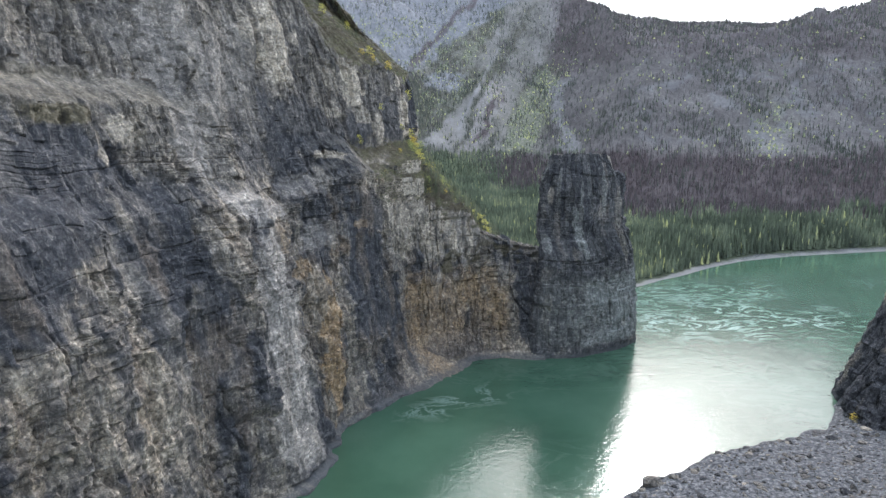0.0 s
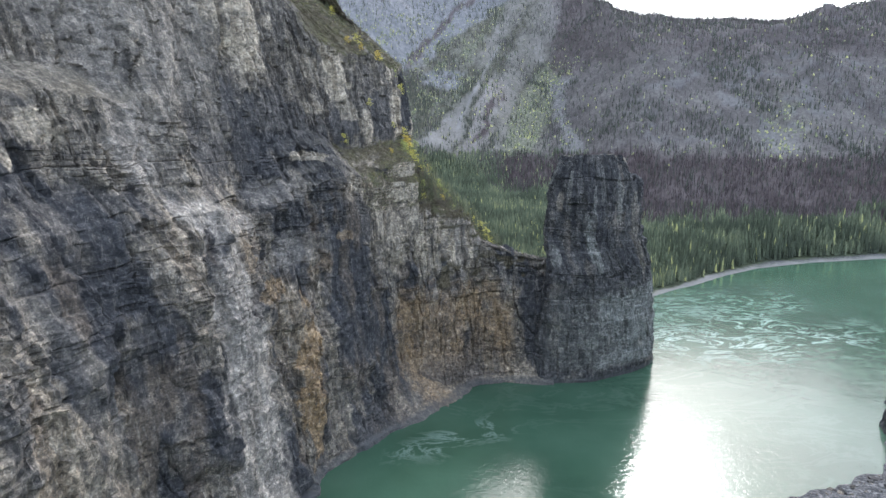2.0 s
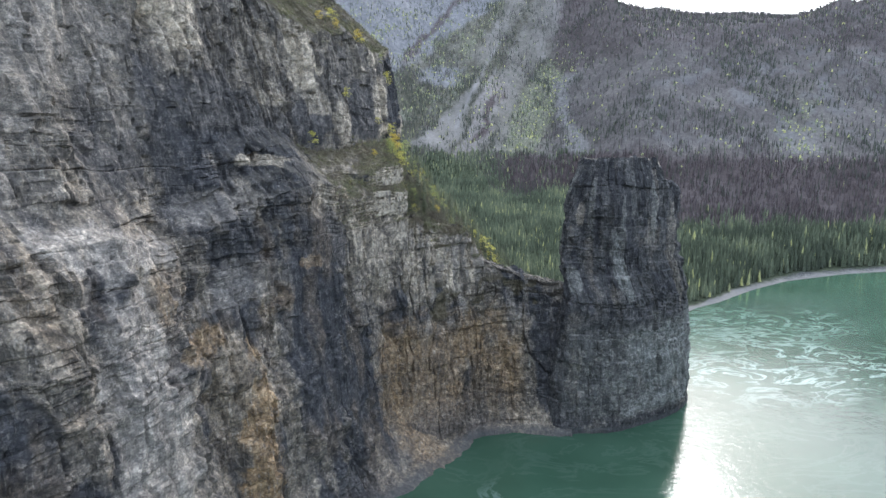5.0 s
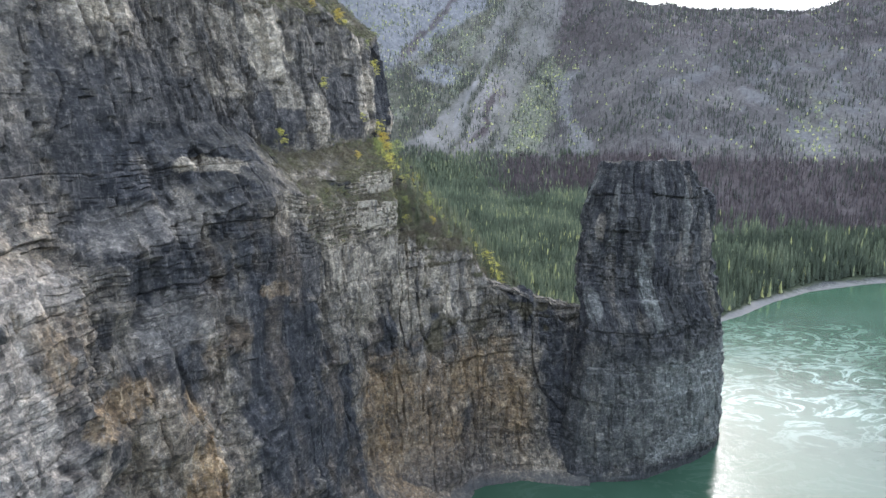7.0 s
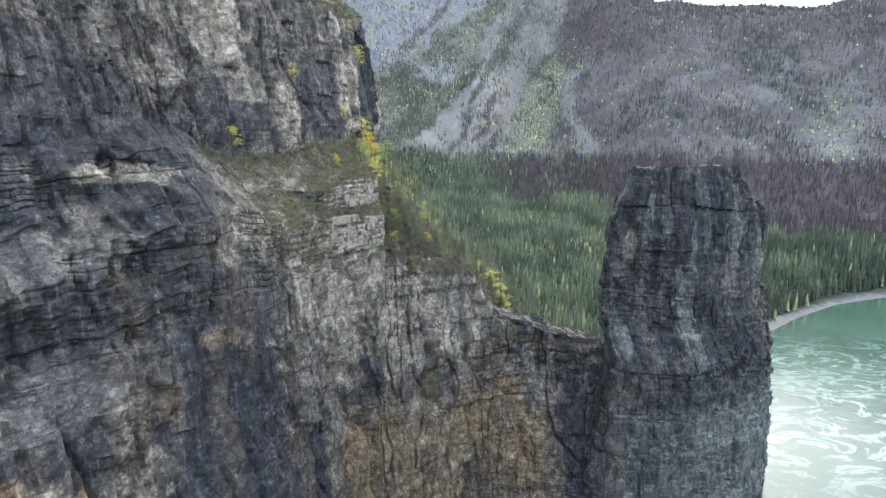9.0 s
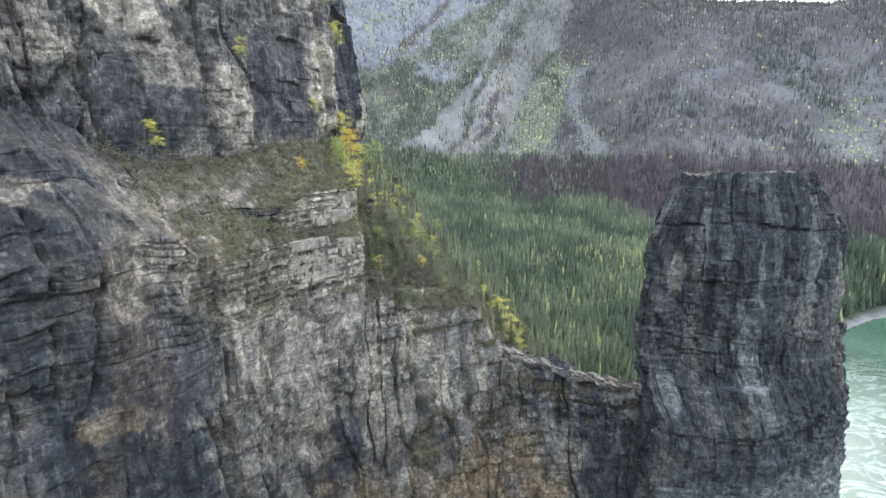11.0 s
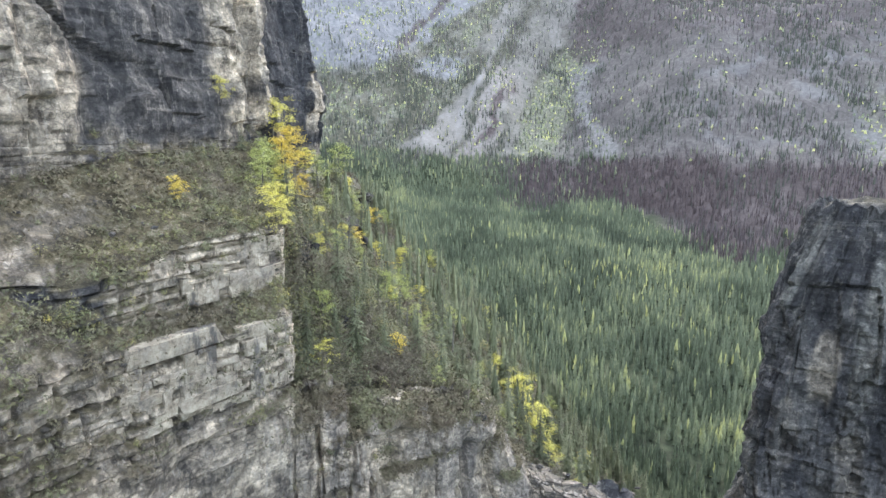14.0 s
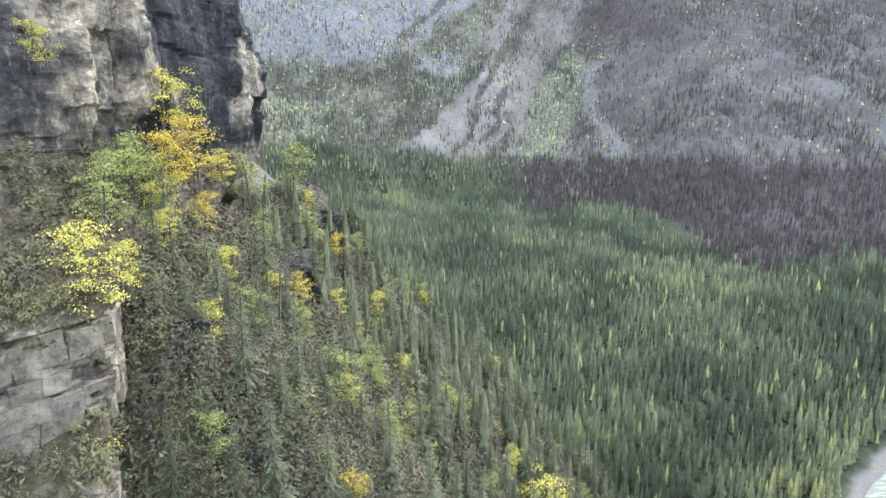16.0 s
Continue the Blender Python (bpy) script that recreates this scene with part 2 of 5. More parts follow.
def make_ground():
    """Forest floor, burnt slopes, scree and outcrops, by masks of their own on the sheet."""
    m, n, l, p = material("valley_ground", 0.95, 0.15)
    flat = coords(n, l)
    a, b = noise_node(n, l, 0.02, flat, 10, 0.68), noise_node(n, l, 0.25, flat, 8, 0.7)
    both = mix(n, l, 0.5, a, b)
    moss = ramp(n, l, both, [(0.38, (0.045, 0.045, 0.033)), (0.48, (0.095, 0.09, 0.066)), (0.56, (0.145, 0.136, 0.112)), (0.66, (0.21, 0.203, 0.18))])
    burnt = ramp(n, l, both, [(0.4, (0.07, 0.062, 0.059)), (0.5, (0.105, 0.094, 0.088)), (0.58, (0.145, 0.131, 0.121)), (0.7, (0.21, 0.194, 0.18))])
    # scree, crag and tan are their own colours, lightened to paint in distant haze
    scree = ramp(n, l, both, [(0.35, (0.162, 0.149, 0.138)), (0.5, (0.204, 0.188, 0.174)), (0.65, (0.256, 0.237, 0.22))])
    crag = ramp(n, l, noise_node(n, l, 0.16, coords(n, l, (1, 1, 0.35)), 8, 0.75), [(0.36, (0.13, 0.127, 0.13)), (0.5, (0.172, 0.169, 0.172)), (0.62, (0.23, 0.226, 0.226))])
    litter = ramp(n, l, both, [(0.38, (0.022, 0.026, 0.016)), (0.5, (0.05, 0.06, 0.034)), (0.62, (0.1, 0.108, 0.066))])
    moss = mix(n, l, attribute(n, "woods"), moss, litter)
    c = mix(n, l, attribute(n, "burnt"), moss, burnt)
    c = mix(n, l, attribute(n, "tan"), c, ramp(n, l, both, [(0.38, (0.13, 0.115, 0.104)), (0.5, (0.2, 0.18, 0.164)), (0.62, (0.285, 0.262, 0.24))]))
    c = mix(n, l, attribute(n, "herb"), c, ramp(n, l, b, [(0.38, (0.1, 0.1, 0.066)), (0.5, (0.15, 0.148, 0.108)), (0.6, (0.215, 0.21, 0.168))]))
    c = mix(n, l, attribute(n, "rib"), c, ramp(n, l, b, [(0.38, (0.11, 0.103, 0.098)), (0.5, (0.145, 0.137, 0.131)), (0.62, (0.205, 0.197, 0.188))]))
    c = mix(n, l, attribute(n, "crag"), c, crag)
    c = mix(n, l, attribute(n, "char"), c, ramp(n, l, both, [(0.38, (0.045, 0.034, 0.034)), (0.5, (0.082, 0.064, 0.062)), (0.64, (0.13, 0.11, 0.105))]))
    c = mix(n, l, attribute(n, "scree"), c, scree)
    c = mix(n, l, times(n, l, attribute(n, "chute"), 0.85), c, (0.25, 0.237, 0.23))
    gravel = ramp(n, l, noise_node(n, l, 0.8, flat, 10, 0.8), [(0.40, (0.028, 0.029, 0.032)), (0.5, (0.08, 0.08, 0.084)), (0.6, (0.22, 0.215, 0.21))])
    l.new(mix(n, l, attribute(n, "gravel"), c, gravel), p.inputs["Base Color"])
    bump(n, l, p, both, 0.6, 1.5)
    return m


def make_water():
    """Silty green river, glossy, with ripples and pale foam threads in the eddy."""
    m, n, l, p = material("river_water", 0.12, 0.5)
    p.inputs["IOR"].default_value = 1.42
    flat = coords(n, l)
    silt = ramp(n, l, noise_node(n, l, 0.02, flat, 4, 0.5), [(0.35, (0.033, 0.07, 0.043)), (0.65, (0.052, 0.102, 0.066))])
    foam = noise_node(n, l, 0.035, coords(n, l, (1, 1.8, 1)), 9, 0.62, 2.2)
    threads = ramp(n, l, foam, [(0.5, grey(0)), (0.55, grey(1)), (0.6, grey(0))])
    c = mix(n, l, times(n, l, threads, attribute(n, "foam")), silt, (0.42, 0.52, 0.47))
    l.new(c, p.inputs["Base Color"])
    w = mix(n, l, 0.5, noise_node(n, l, 0.5, flat, 5, 0.6, 0.5), noise_node(n, l, 0.12, flat, 3, 0.5, 1.0))
    bump(n, l, p, w, 0.32, 0.5)
    return m


def make_needles(name, tones, scale=0.9):
    """Needles or leaves whose tone goes with the tree and its parts."""
    m, n, l, p = material(name, 0.8, 0.15)
    tone = ramp(n, l, attribute(n, "tone"), tones)
    v = ramp(n, l, noise_node(n, l, scale, coords(n, l), 3), [(0.3, grey(0.72)), (0.7, grey(1.24))])
    l.new(mix(n, l, 1.0, tone, v, "MULTIPLY"), p.inputs["Base Color"])
    return m


def make_leaf(name, dark, light):
    m, n, l, p = material(name, 0.75, 0.2)
    g = n.new("ShaderNodeNewGeometry")
    l.new(ramp(n, l, g.outputs["Random Per Island"], [(0.0, dark), (1.0, light)]), p.inputs["Base Color"])
    return m


def make_bark(name, dark, light):
    m, n, l, p = material(name, 0.95, 0.1)
    l.new(ramp(n, l, noise_node(n, l, 3.0, coords(n, l, (1, 1, 0.3)), 6), [(0.35, dark), (0.65, light)]), p.inputs["Base Color"])
    return m


def make_block():
    """Fresh cream limestone with slate drip stains, each block a little different."""
    m, n, l, p = material("bedded_limestone", 0.9, 0.2)
    o, g = n.new("ShaderNodeObjectInfo"), n.new("ShaderNodeNewGeometry")
    place = g.outputs["Position"]
    down = n.new("ShaderNodeMapping")
    down.inputs["Scale"].default_value = (1, 1, 0.3)
    l.new(place, down.inputs["Vector"])
    v = noise_node(n, l, 0.9, place, 10, 0.76)
    c = ramp(n, l, v, [(0.36, (0.15, 0.13, 0.105)), (0.47, (0.36, 0.315, 0.25)), (0.62, (0.58, 0.525, 0.43))])
    k = ramp(n, l, o.outputs["Random"], [(0.0, (0.9, 0.88, 0.86)), (0.5, (0.97, 0.95, 0.91)), (1.0, (1.04, 1.0, 0.94))])
    c = mix(n, l, 1.0, c, k, "MULTIPLY")
    drip = ramp(n, l, noise_node(n, l, 0.33, down.outputs["Vector"], 10, 0.74), [(0.54, grey(0)), (0.6, grey(1))])
    c = mix(n, l, times(n, l, drip, 0.75), c, (0.06, 0.06, 0.066))
    wash = ramp(n, l, noise_node(n, l, 0.8, down.outputs["Vector"], 8, 0.7, 0.3), [(0.46, grey(0)), (0.58, grey(1))])
    l.new(mix(n, l, times(n, l, wash, 0.25), c, (0.27, 0.26, 0.24)), p.inputs["Base Color"])
    bump(n, l, p, v, 1.0, 0.5)
    return m


ROCK, GROUND, WATER, BLOCK = make_rock(), make_ground(), make_water(), make_block()
SPRUCE = make_needles("spruce_needles", [(0.0, (0.058, 0.068, 0.049)), (0.35, (0.107, 0.127, 0.081)), (0.6, (0.168, 0.188, 0.122)), (0.82, (0.265, 0.285, 0.16)), (1.0, (0.48, 0.465, 0.19))])
BARK = make_bark("grey_bark", (0.07, 0.06, 0.05), (0.2, 0.18, 0.16))


# ---- mesh helpers ----
def mesh_object(name, verts, faces, mat, parent=None, label="", smooth=False, masks=None):
    """One mesh object from numpy arrays; masks are point values by name."""
    me = bpy.data.meshes.new(name)
    verts, faces = np.asarray(verts, np.float32), np.asarray(faces, np.int32)
    me.vertices.add(len(verts))
    me.vertices.foreach_set("co", verts.ravel())
    sides = faces.shape[1]
    me.loops.add(faces.size)
    me.loops.foreach_set("vertex_index", faces.ravel())
    me.polygons.add(len(faces))
    me.polygons.foreach_set("loop_start", np.arange(0, faces.size, sides, dtype=np.int32))
    me.polygons.foreach_set("use_smooth", np.full(len(faces), smooth))
    me.update(calc_edges=True)
    me.validate()
    for key, v in (masks or {}).items():
        at = me.attributes.new(key, "FLOAT", "POINT")
        at.data.foreach_set("value", np.asarray(v, np.float32).ravel())
    me.materials.append(mat)
    ob = new(name, me)
    if parent:
        ob.parent = parent
    if label:
        tagged(ob, label)
    return ob


def grid_faces(rows, cols, closed=False):
    i, j = np.meshgrid(np.arange(rows - 1), np.arange(cols if closed else cols - 1), indexing="ij")
    k = (j + 1) % cols
    return np.stack([i * cols + j, i * cols + k, (i + 1) * cols + k, (i + 1) * cols + j], -1).reshape(-1, 4)


def along(points, s, rounding=1.0):
    """Points of a polyline at fractions of its vertex index, rounded a little at the corners."""
    pts = np.asarray(points, float)
    i = np.arange(len(pts))
    out = 0
    for d in (-0.22, -0.11, 0, 0.11, 0.22):
        out = out + np.stack([np.interp(s + d * rounding, i, pts[:, a]) for a in range(pts.shape[1])], -1)
    return out / 5


def grid_normals(pos):
    a, b = np.gradient(pos, axis=1), np.gradient(pos, axis=0)
    nrm = np.cross(a, b)
    return nrm / np.maximum(np.linalg.norm(nrm, axis=-1, keepdims=True), 1e-9)


# ---- the cliff beside the flight ----
LOW = [(-95, -60), (-84, 30), (-67.5, 110), (-64, 143), (-54.5, 157), (-48, 171), (-49.5, 191), (-37, 214), (-22.5, 241), (-14.5, 256), (-7, 263.5), (-19, 275), (-24, 316), (-60, 340), (-140, 348)]
FOOT = [(-118, -60), (-102, 30), (-84, 105), (-80, 143), (-74, 157), (-67.5, 176), (-60.5, 200), (-49, 221.5), (-37, 241), (-26, 262), (-18, 285), (-13.5, 307), (-27, 326), (-70, 344), (-140, 350)]
RIGHT = [(60, 0), (77, 0.03), (78.2, 0.08), (86, 0.10), (88.4, 0.24), (94.3, 0.26), (96.4, 0.6), (101.5, 1.0)]
SLOPE = [(60, 0), (77, 0.03), (78.2, 0.08), (86, 0.10), (87.6, 0.2), (91, 0.38), (96.8, 0.64), (101.5, 1.0)]
LEFT = [(60, 0), (70, 0.18), (84, 0.4), (91, 0.7), (106, 1.0)]
RUN = np.r_[0, np.cumsum(np.linalg.norm(np.diff(np.asarray(LOW, float), axis=0), axis=1))]


def inward(points, span=12):
    """Level directions into the rock along a plan line."""
    d = np.gradient(points, axis=0)
    k = np.ones(2 * span + 1) / (2 * span + 1)
    d = np.stack([np.convolve(np.pad(d[:, a], span, mode="edge"), k, "valid") for a in (0, 1)], -1)
    d /= np.linalg.norm(d, axis=1, keepdims=True)
    return np.stack([-d[:, 1], d[:, 0]], -1)


def rock_masks(S, Z, up, lean=0.0):
    """Tan fresh rock and slate-dark skin, hung in vertical drapes."""
    drape = fbm(S / 9, Z / 17, 7, 5, 98) + 0.5 * fbm(S / 30, Z / 40, 2, 3, 93)
    dark = step(-0.12, 0.22, drape + lean)
    fresh = step(0.12, 0.5, fbm(S / 11, Z / 20, 6, 4, 97) - 0.3 * lean)
    return dark, fresh * (1 - 0.75 * dark)


def spots(S, Z, seed, given):
    """Ragged patches on a face, the strongest one counting: run, height, half width, half height, skew, strength."""
    rag = fbm(S / 5, Z / 8, 3, 4, seed) + 0.8 * fbm(S / 1.5, Z / 2.8, 5, 4, seed + 7)
    out = np.zeros(np.shape(Z))
    for s0, z0, hs, hz, skew, much in given:
        u, v = np.abs(S - s0 - skew * (Z - z0)) / hs, np.abs(Z - z0) / hz
        out = np.maximum(out, much * step(1.12, 0.82, (u ** 2.6 + v ** 2.6) ** (1 / 2.6) + 0.34 * rag))
    return out


# what the face shows along its run: wet slate walls and a painted overhang shadow, tan breaks, pale pillars, rust,
# dusty runnels
SLATES_AND_SHADE = [(181, 96, 21, 12, 0, 1.0), (166, 81, 17, 14, 0.35, 1.0), (212, 53, 9, 14, 0.1, 0.85), (229, 46, 3, 8, 0, 0.8), (296, 47, 11, 26, 0.05, 1.0), (292, 62, 7, 12, 0, 1.0),
          # the band at run 274 paints the shadow under the bedding ledge
          (274, 80, 12, 4.5, 0, 0.9), (291, 82, 5, 5, 0, 0.9), (282, 110, 12, 9, 0, 0.75), (264, 103, 6, 16, 0, 0.85), (248, 99, 8, 8, 0, 0.7), (306, 33, 7, 18, 0, 0.9), (206, 88, 12, 7, 0, 0.7), (317, 107, 8, 6.5, 0, 0.85), (336, 112, 4, 9, 0, 0.8), (350.5, 113, 4.5, 13, 0, 1.0), (326.5, 91, 3.4, 1.9, 0, 0.95), (303, 75, 8, 9, 0, 0.8)]
BREAKS = [(164, 46, 18, 20, 0.5, 1.0), (183, 52, 8, 26, -0.15, 1.0), (193, 40, 7, 20, -0.2, 0.8), (155, 62, 12, 4, 0, 1.0), (211, 106, 4, 5, 0, 0.8), (258, 53, 9, 8, 0, 0.7), (270, 46, 7, 9, 0, 0.6), (247, 74, 3, 7, 0, 0.7),
          (251, 90, 4, 6, 0, 0.6), (266, 123, 3, 9, 0, 0.5), (276, 57, 10, 6, 0, 0.45), (285, 57, 3, 7, 0, 0.6), (305, 86, 9, 5, 0, 0.85), (318, 76, 9, 9, 0, 0.8), (322, 62, 7, 13, 0, 0.6), (240, 97, 4, 5, 0, 0.6)]
RISERS = [(334, 91.5, 7, 3.4, 0, 1.0), (333, 83, 10, 3.2, 0, 0.8), (340, 80, 4, 9, 0, 0.6), (315.3, 78, 2.3, 9, 0, 0.75), (307, 88, 7, 2.6, 0, 0.5), (328, 62, 5, 9, 0, 0.6), (336, 72, 3, 6, 0, 0.5), (322, 84, 4, 3, 0, 0.5)]
PILLARS = [(273, 137, 8, 16, 0.1, 1.0), (263, 141, 4, 6, 0, 0.7), (319, 127, 4.5, 9, 0, 1.0), (329, 108, 3.2, 6, 0, 0.7), (343.5, 116, 3, 10, 0, 1.0), (322, 113, 4, 3, 0, 0.5), (304, 114, 6, 1.8, 0, 0.55), (289, 98, 9, 1.3, 0, 0.75), (310, 128, 5, 6, 0, 0.5), (200, 103, 1.6, 4, 0, 0.8), (209, 106, 3.6, 4.5, 0, 0.85), (327, 66, 6, 8, 0, 0.5)]
STAINS = [(269, 30, 5, 22, 0.1, 1.0), (257, 61, 8, 3.5, 0, 0.75), (271, 43, 3.5, 7, 0, 0.7), (246, 73, 2.5, 5, 0, 0.45), (295, 71.5, 3.5, 2, 0, 0.5), (313, 88, 5, 1.5, 0, 0.35), (283, 65, 7, 4, 0, 0.35)]
RUNNELS = [(236, 46, 9.5, 36, 0.09, 1.0), (232, 18, 9, 16, 0.0, 1.0), (240, 84, 11, 5, -1.4, 0.95), (228, 101, 4.5, 10, 0.2, 0.75), (232, 126, 4.5, 22, 0.2, 0.7), (207, 118.5, 32, 3.2, 0, 0.55), (226, 131, 12, 4, -1.5, 0.5), (174, 106, 4, 12, 0, 0.3), (273, 70, 13, 6, 0, 0.5), (272, 88, 13, 3.5, 0, 0.45), (255, 115, 4, 14, 0, 0.3), (246, 126, 13, 17, 0.5, 0.55), (193, 62, 4, 22, -0.3, 0.25)]

LEDGE = []
DENSE = np.arange(0, RUN[-1], 0.4)
INTO = inward(along(LOW, np.interp(DENSE, RUN, np.arange(len(LOW)))))
INTO_HIGH = inward(along(FOOT, np.interp(DENSE, RUN, np.arange(len(LOW)))), 90)


def cliff_face(s, Z):
    """The cliff's smooth face at runs s and heights Z (a row for each height)."""
    idx = np.interp(s, RUN, np.arange(len(LOW)))
    lo, hi = along(LOW, idx, 0.5), along(FOOT, idx)
    side = step(6.2, 7.4, idx)
    inn = np.stack([np.interp(s, DENSE, INTO[:, a]) for a in (0, 1)], -1)
    high = np.stack([np.interp(s, DENSE, INTO_HIGH[:, a]) for a in (0, 1)], -1)
    S = np.broadcast_to(s[None], Z.shape)
    wob = 1.2 * fbm(s / 18, 0, 0, 3, 5) + 2 * step(5.5, 3.8, idx) * (1 - side) + 6 * step(8.4, 7.2, idx) * side
    zz = Z - wob[None] * step(30, 80, Z) + 1.6 * fbm(S / 9, Z / 9, 4, 3, 6) * step(66, 78, Z) * (0.35 + 0.65 * step(9.4, 8.4, idx))[None]
    zz = zz + 2.0 * (step(9.25, 8.65, idx) * side)[None] * step(88.5, 91.5, zz)
    wr, wl = np.interp(zz, *zip(*RIGHT)), np.interp(zz, *zip(*LEFT))
    riser = step(8.45, 8.75, idx)
    w = wl * (1 - side) + (wr * riser + np.interp(zz, *zip(*SLOPE)) * (1 - riser)) * side
    shelf = 1.8 * step(2.4, 0.9, Z + 0.6 * fbm(S / 6, 0, 0, 2, 7))
    cap = step(7.4, 8.6, idx)[None]
    over = np.clip(Z - 107, 0, None)
    recede_r = 0.16 * over + 0.95 * np.clip(Z - 135 + 3 * fbm(S / 12, 1, 0, 3, 10), 0, None)
    recede_l = 0.3 * over + 7 * step(113, 120, Z + 2 * fbm(S / 9, 3, 0, 3, 12)) * step(4.95, 4.2, idx)[None] + 0.5 * np.clip(Z - 165, 0, None)
    # the wall's batter, and the debris toe that runs out into the water under the stained recess
    recess = step(7.4, 9.0, idx)[None]
    toe = np.interp(idx, [6.5, 7.5, 8, 9, 10, 10.8], [0.5, 4, 11.5, 19, 18, 7])[None] * np.clip((17 - Z) / 17, 0, 1.3) ** 1.5
    setback = -0.14 * np.clip(60 - Z, 0, None) * (1 - 0.85 * recess) - shelf - toe
    recede = recede_l * (1 - cap) + recede_r * cap
    plan = lo[None] + (hi - lo)[None] * w[..., None]
    pos = np.dstack([plan + inn[None] * setback[..., None] + high[None] * recede[..., None], Z])
    pos[..., 2] += 0.8 * fbm(S / 7, Z / 9, 1, 3, 16) * step(2, 20, Z) * step(9.4, 8.4, idx)[None]
    return pos, idx, side, cap, inn


def build_cliff():
    z0 = [-6.0]
    while z0[-1] < 235:
        z = z0[-1]
        z0.append(z + (0.5 if z < 64 else 0.25 if z < 95 else 0.1 if z < 103 else 0.3 if z < 116 else 0.6 if z < 150 else 1.6))
    z0 = np.asarray(z0)
    u = [0.0]
    while u[-1] < RUN[-1]:
        y = np.interp(u[-1], RUN, np.arange(len(LOW)))
        u.append(u[-1] + (2.0 if y < 1.6 or y > 12.3 else 0.5 if y < 7.4 else 0.3))
    s = np.asarray(u)
    Z = np.broadcast_to(z0[:, None], (len(z0), len(s)))
    S = np.broadcast_to(s[None], Z.shape)
    pos, idx, side, cap, inn = cliff_face(s, Z)
    rib = step(6.4, 5.8, idx) * step(3.4, 4.2, idx)
    nrm = grid_normals(pos)
    steep = step(0.8, 0.35, np.clip(nrm[..., 2], 0, 1))
    calm = 1 - 0.75 * step(7.3, 7.8, idx)[None] * step(11.2, 10.6, idx)[None] * step(62, 70, Z) * step(101, 97, Z)
    d = rock_relief(S, Z) * (0.2 + 0.8 * steep) * (0.35 + 0.65 * step(1, 6, Z)) * calm
    d = d + 2.5 * step(0.1, 0.6, fbm(S / 17, Z / 35, 3, 3, 18)) * steep * calm * (1 - 0.85 * step(96, 102, Z) * side[None])
    # slate holds the dark walls and the ledge's painted shadow
    slate, dust = spots(S, Z, 301, SLATES_AND_SHADE), spots(S, Z, 303, RUNNELS)
    d = d * (1 - 0.5 * np.maximum(slate, 0.8 * dust))
    # coursed beds under the terrace, a proud slab with an open joint beside it
    level, edge = blocks(S, Z, 1.15, 1.9, 35)
    coursed = step(7.5, 7.8, idx)[None] * step(10.9, 10.4, idx)[None] * step(75, 79, Z) * step(95.5, 93.5, Z) * steep
    d = d + coursed * (0.3 * level - 0.5 * step(0.26, 0.04, edge))
    d = d + steep * step(64, 68, Z) * step(89, 86, Z) * (0.9 * step(313.0, 313.4, S) * step(317.6, 317.1, S) - 1.1 * step(0.5, 0.1, np.abs(S - 312.6 - 0.04 * (Z - 80))))
    d = d * (1 - 0.5 * step(8.0, 8.6, idx)[None] * step(95, 98, Z) * step(108, 101, Z))
    flat = nrm.copy()
    flat[..., 2] *= 0.35
    pos = pos + flat * d[..., None]
    pos[..., 2] += (1 - steep) * 0.6 * fbm(pos[..., 0] / 3.5, pos[..., 1] / 3.5, 0, 4, 15)
    up = np.clip(grid_normals(pos)[..., 2], 0, 1)
    ragged = fbm(S / 3, Z / 2.2, 1, 4, 91)
    high = step(74, 80, Z) * (0.25 * step(6.3, 7.2, idx) + 0.75 * step(7.6, 8.3, idx))[None] + 0.35 * step(105, 112, Z) * (1 - side[None])
    turf = np.clip(step(0.42, 0.75, up + 0.3 * ragged), 0, 1) * np.clip(high, 0, 1)
    turf = turf * (1 - 0.85 * step(103, 106, Z) * step(134, 128, Z) * side[None])
    turf = np.maximum(turf, (1 - steep) * step(-0.75, 0.0, ragged) * np.clip(high, 0, 1) * 0.95)
    turf = np.maximum(turf, spots(S, Z, 311, [(193, 110, 8, 2.2, 0, 0.9), (185, 119, 20, 2, 0, 0.5), (205, 120, 10, 1.5, 0, 0.5)]))
    lean = 0.25 * step(8.6, 7.9, idx)[None] * step(6.9, 7.3, idx)[None] * step(60, 40, Z) - 0.35 * rib[None] * step(96, 84, Z)
    lean = lean - 0.5 * step(7.2, 8.4, idx)[None] * step(48, 66, Z) * step(104, 97, Z) + (0.2 + 0.12 * step(9.75, 9.5, idx)[None] + 0.7 * step(10.25, 10.6, idx)[None]) * step(100, 104, Z) * cap * step(136, 128, Z)
    lean = lean + (0.16 - 0.25 * step(55, 75, Z)) * step(2.0, 2.6, idx)[None] * step(6.6, 6.2, idx)[None] - 0.05 * step(6.2, 6.6, idx)[None] * step(8.5, 8.0, idx)[None] * step(60, 72, Z)
    lean = lean - 0.15 * step(4.6, 5.2, idx)[None] * step(6.8, 6.4, idx)[None]
    dark, fresh = rock_masks(S, Z, up, lean)
    east = step(9.7, 10.3, idx)[None]
    wash = step(-0.26, 0.3, 0.75 * fbm(S / 13, Z / 20, 7, 4, 98) + 0.6 * fbm(S / 3.2, Z / 9, 4, 5, 99))
    wash = wash * (1 - 0.55 * step(103, 112, Z)) * (1 - 0.7 * step(7.4, 7.9, idx)[None] * step(60, 68, Z) * step(98, 95, Z))
    dark = np.maximum(wash * (1 - east) + dark * east, slate)
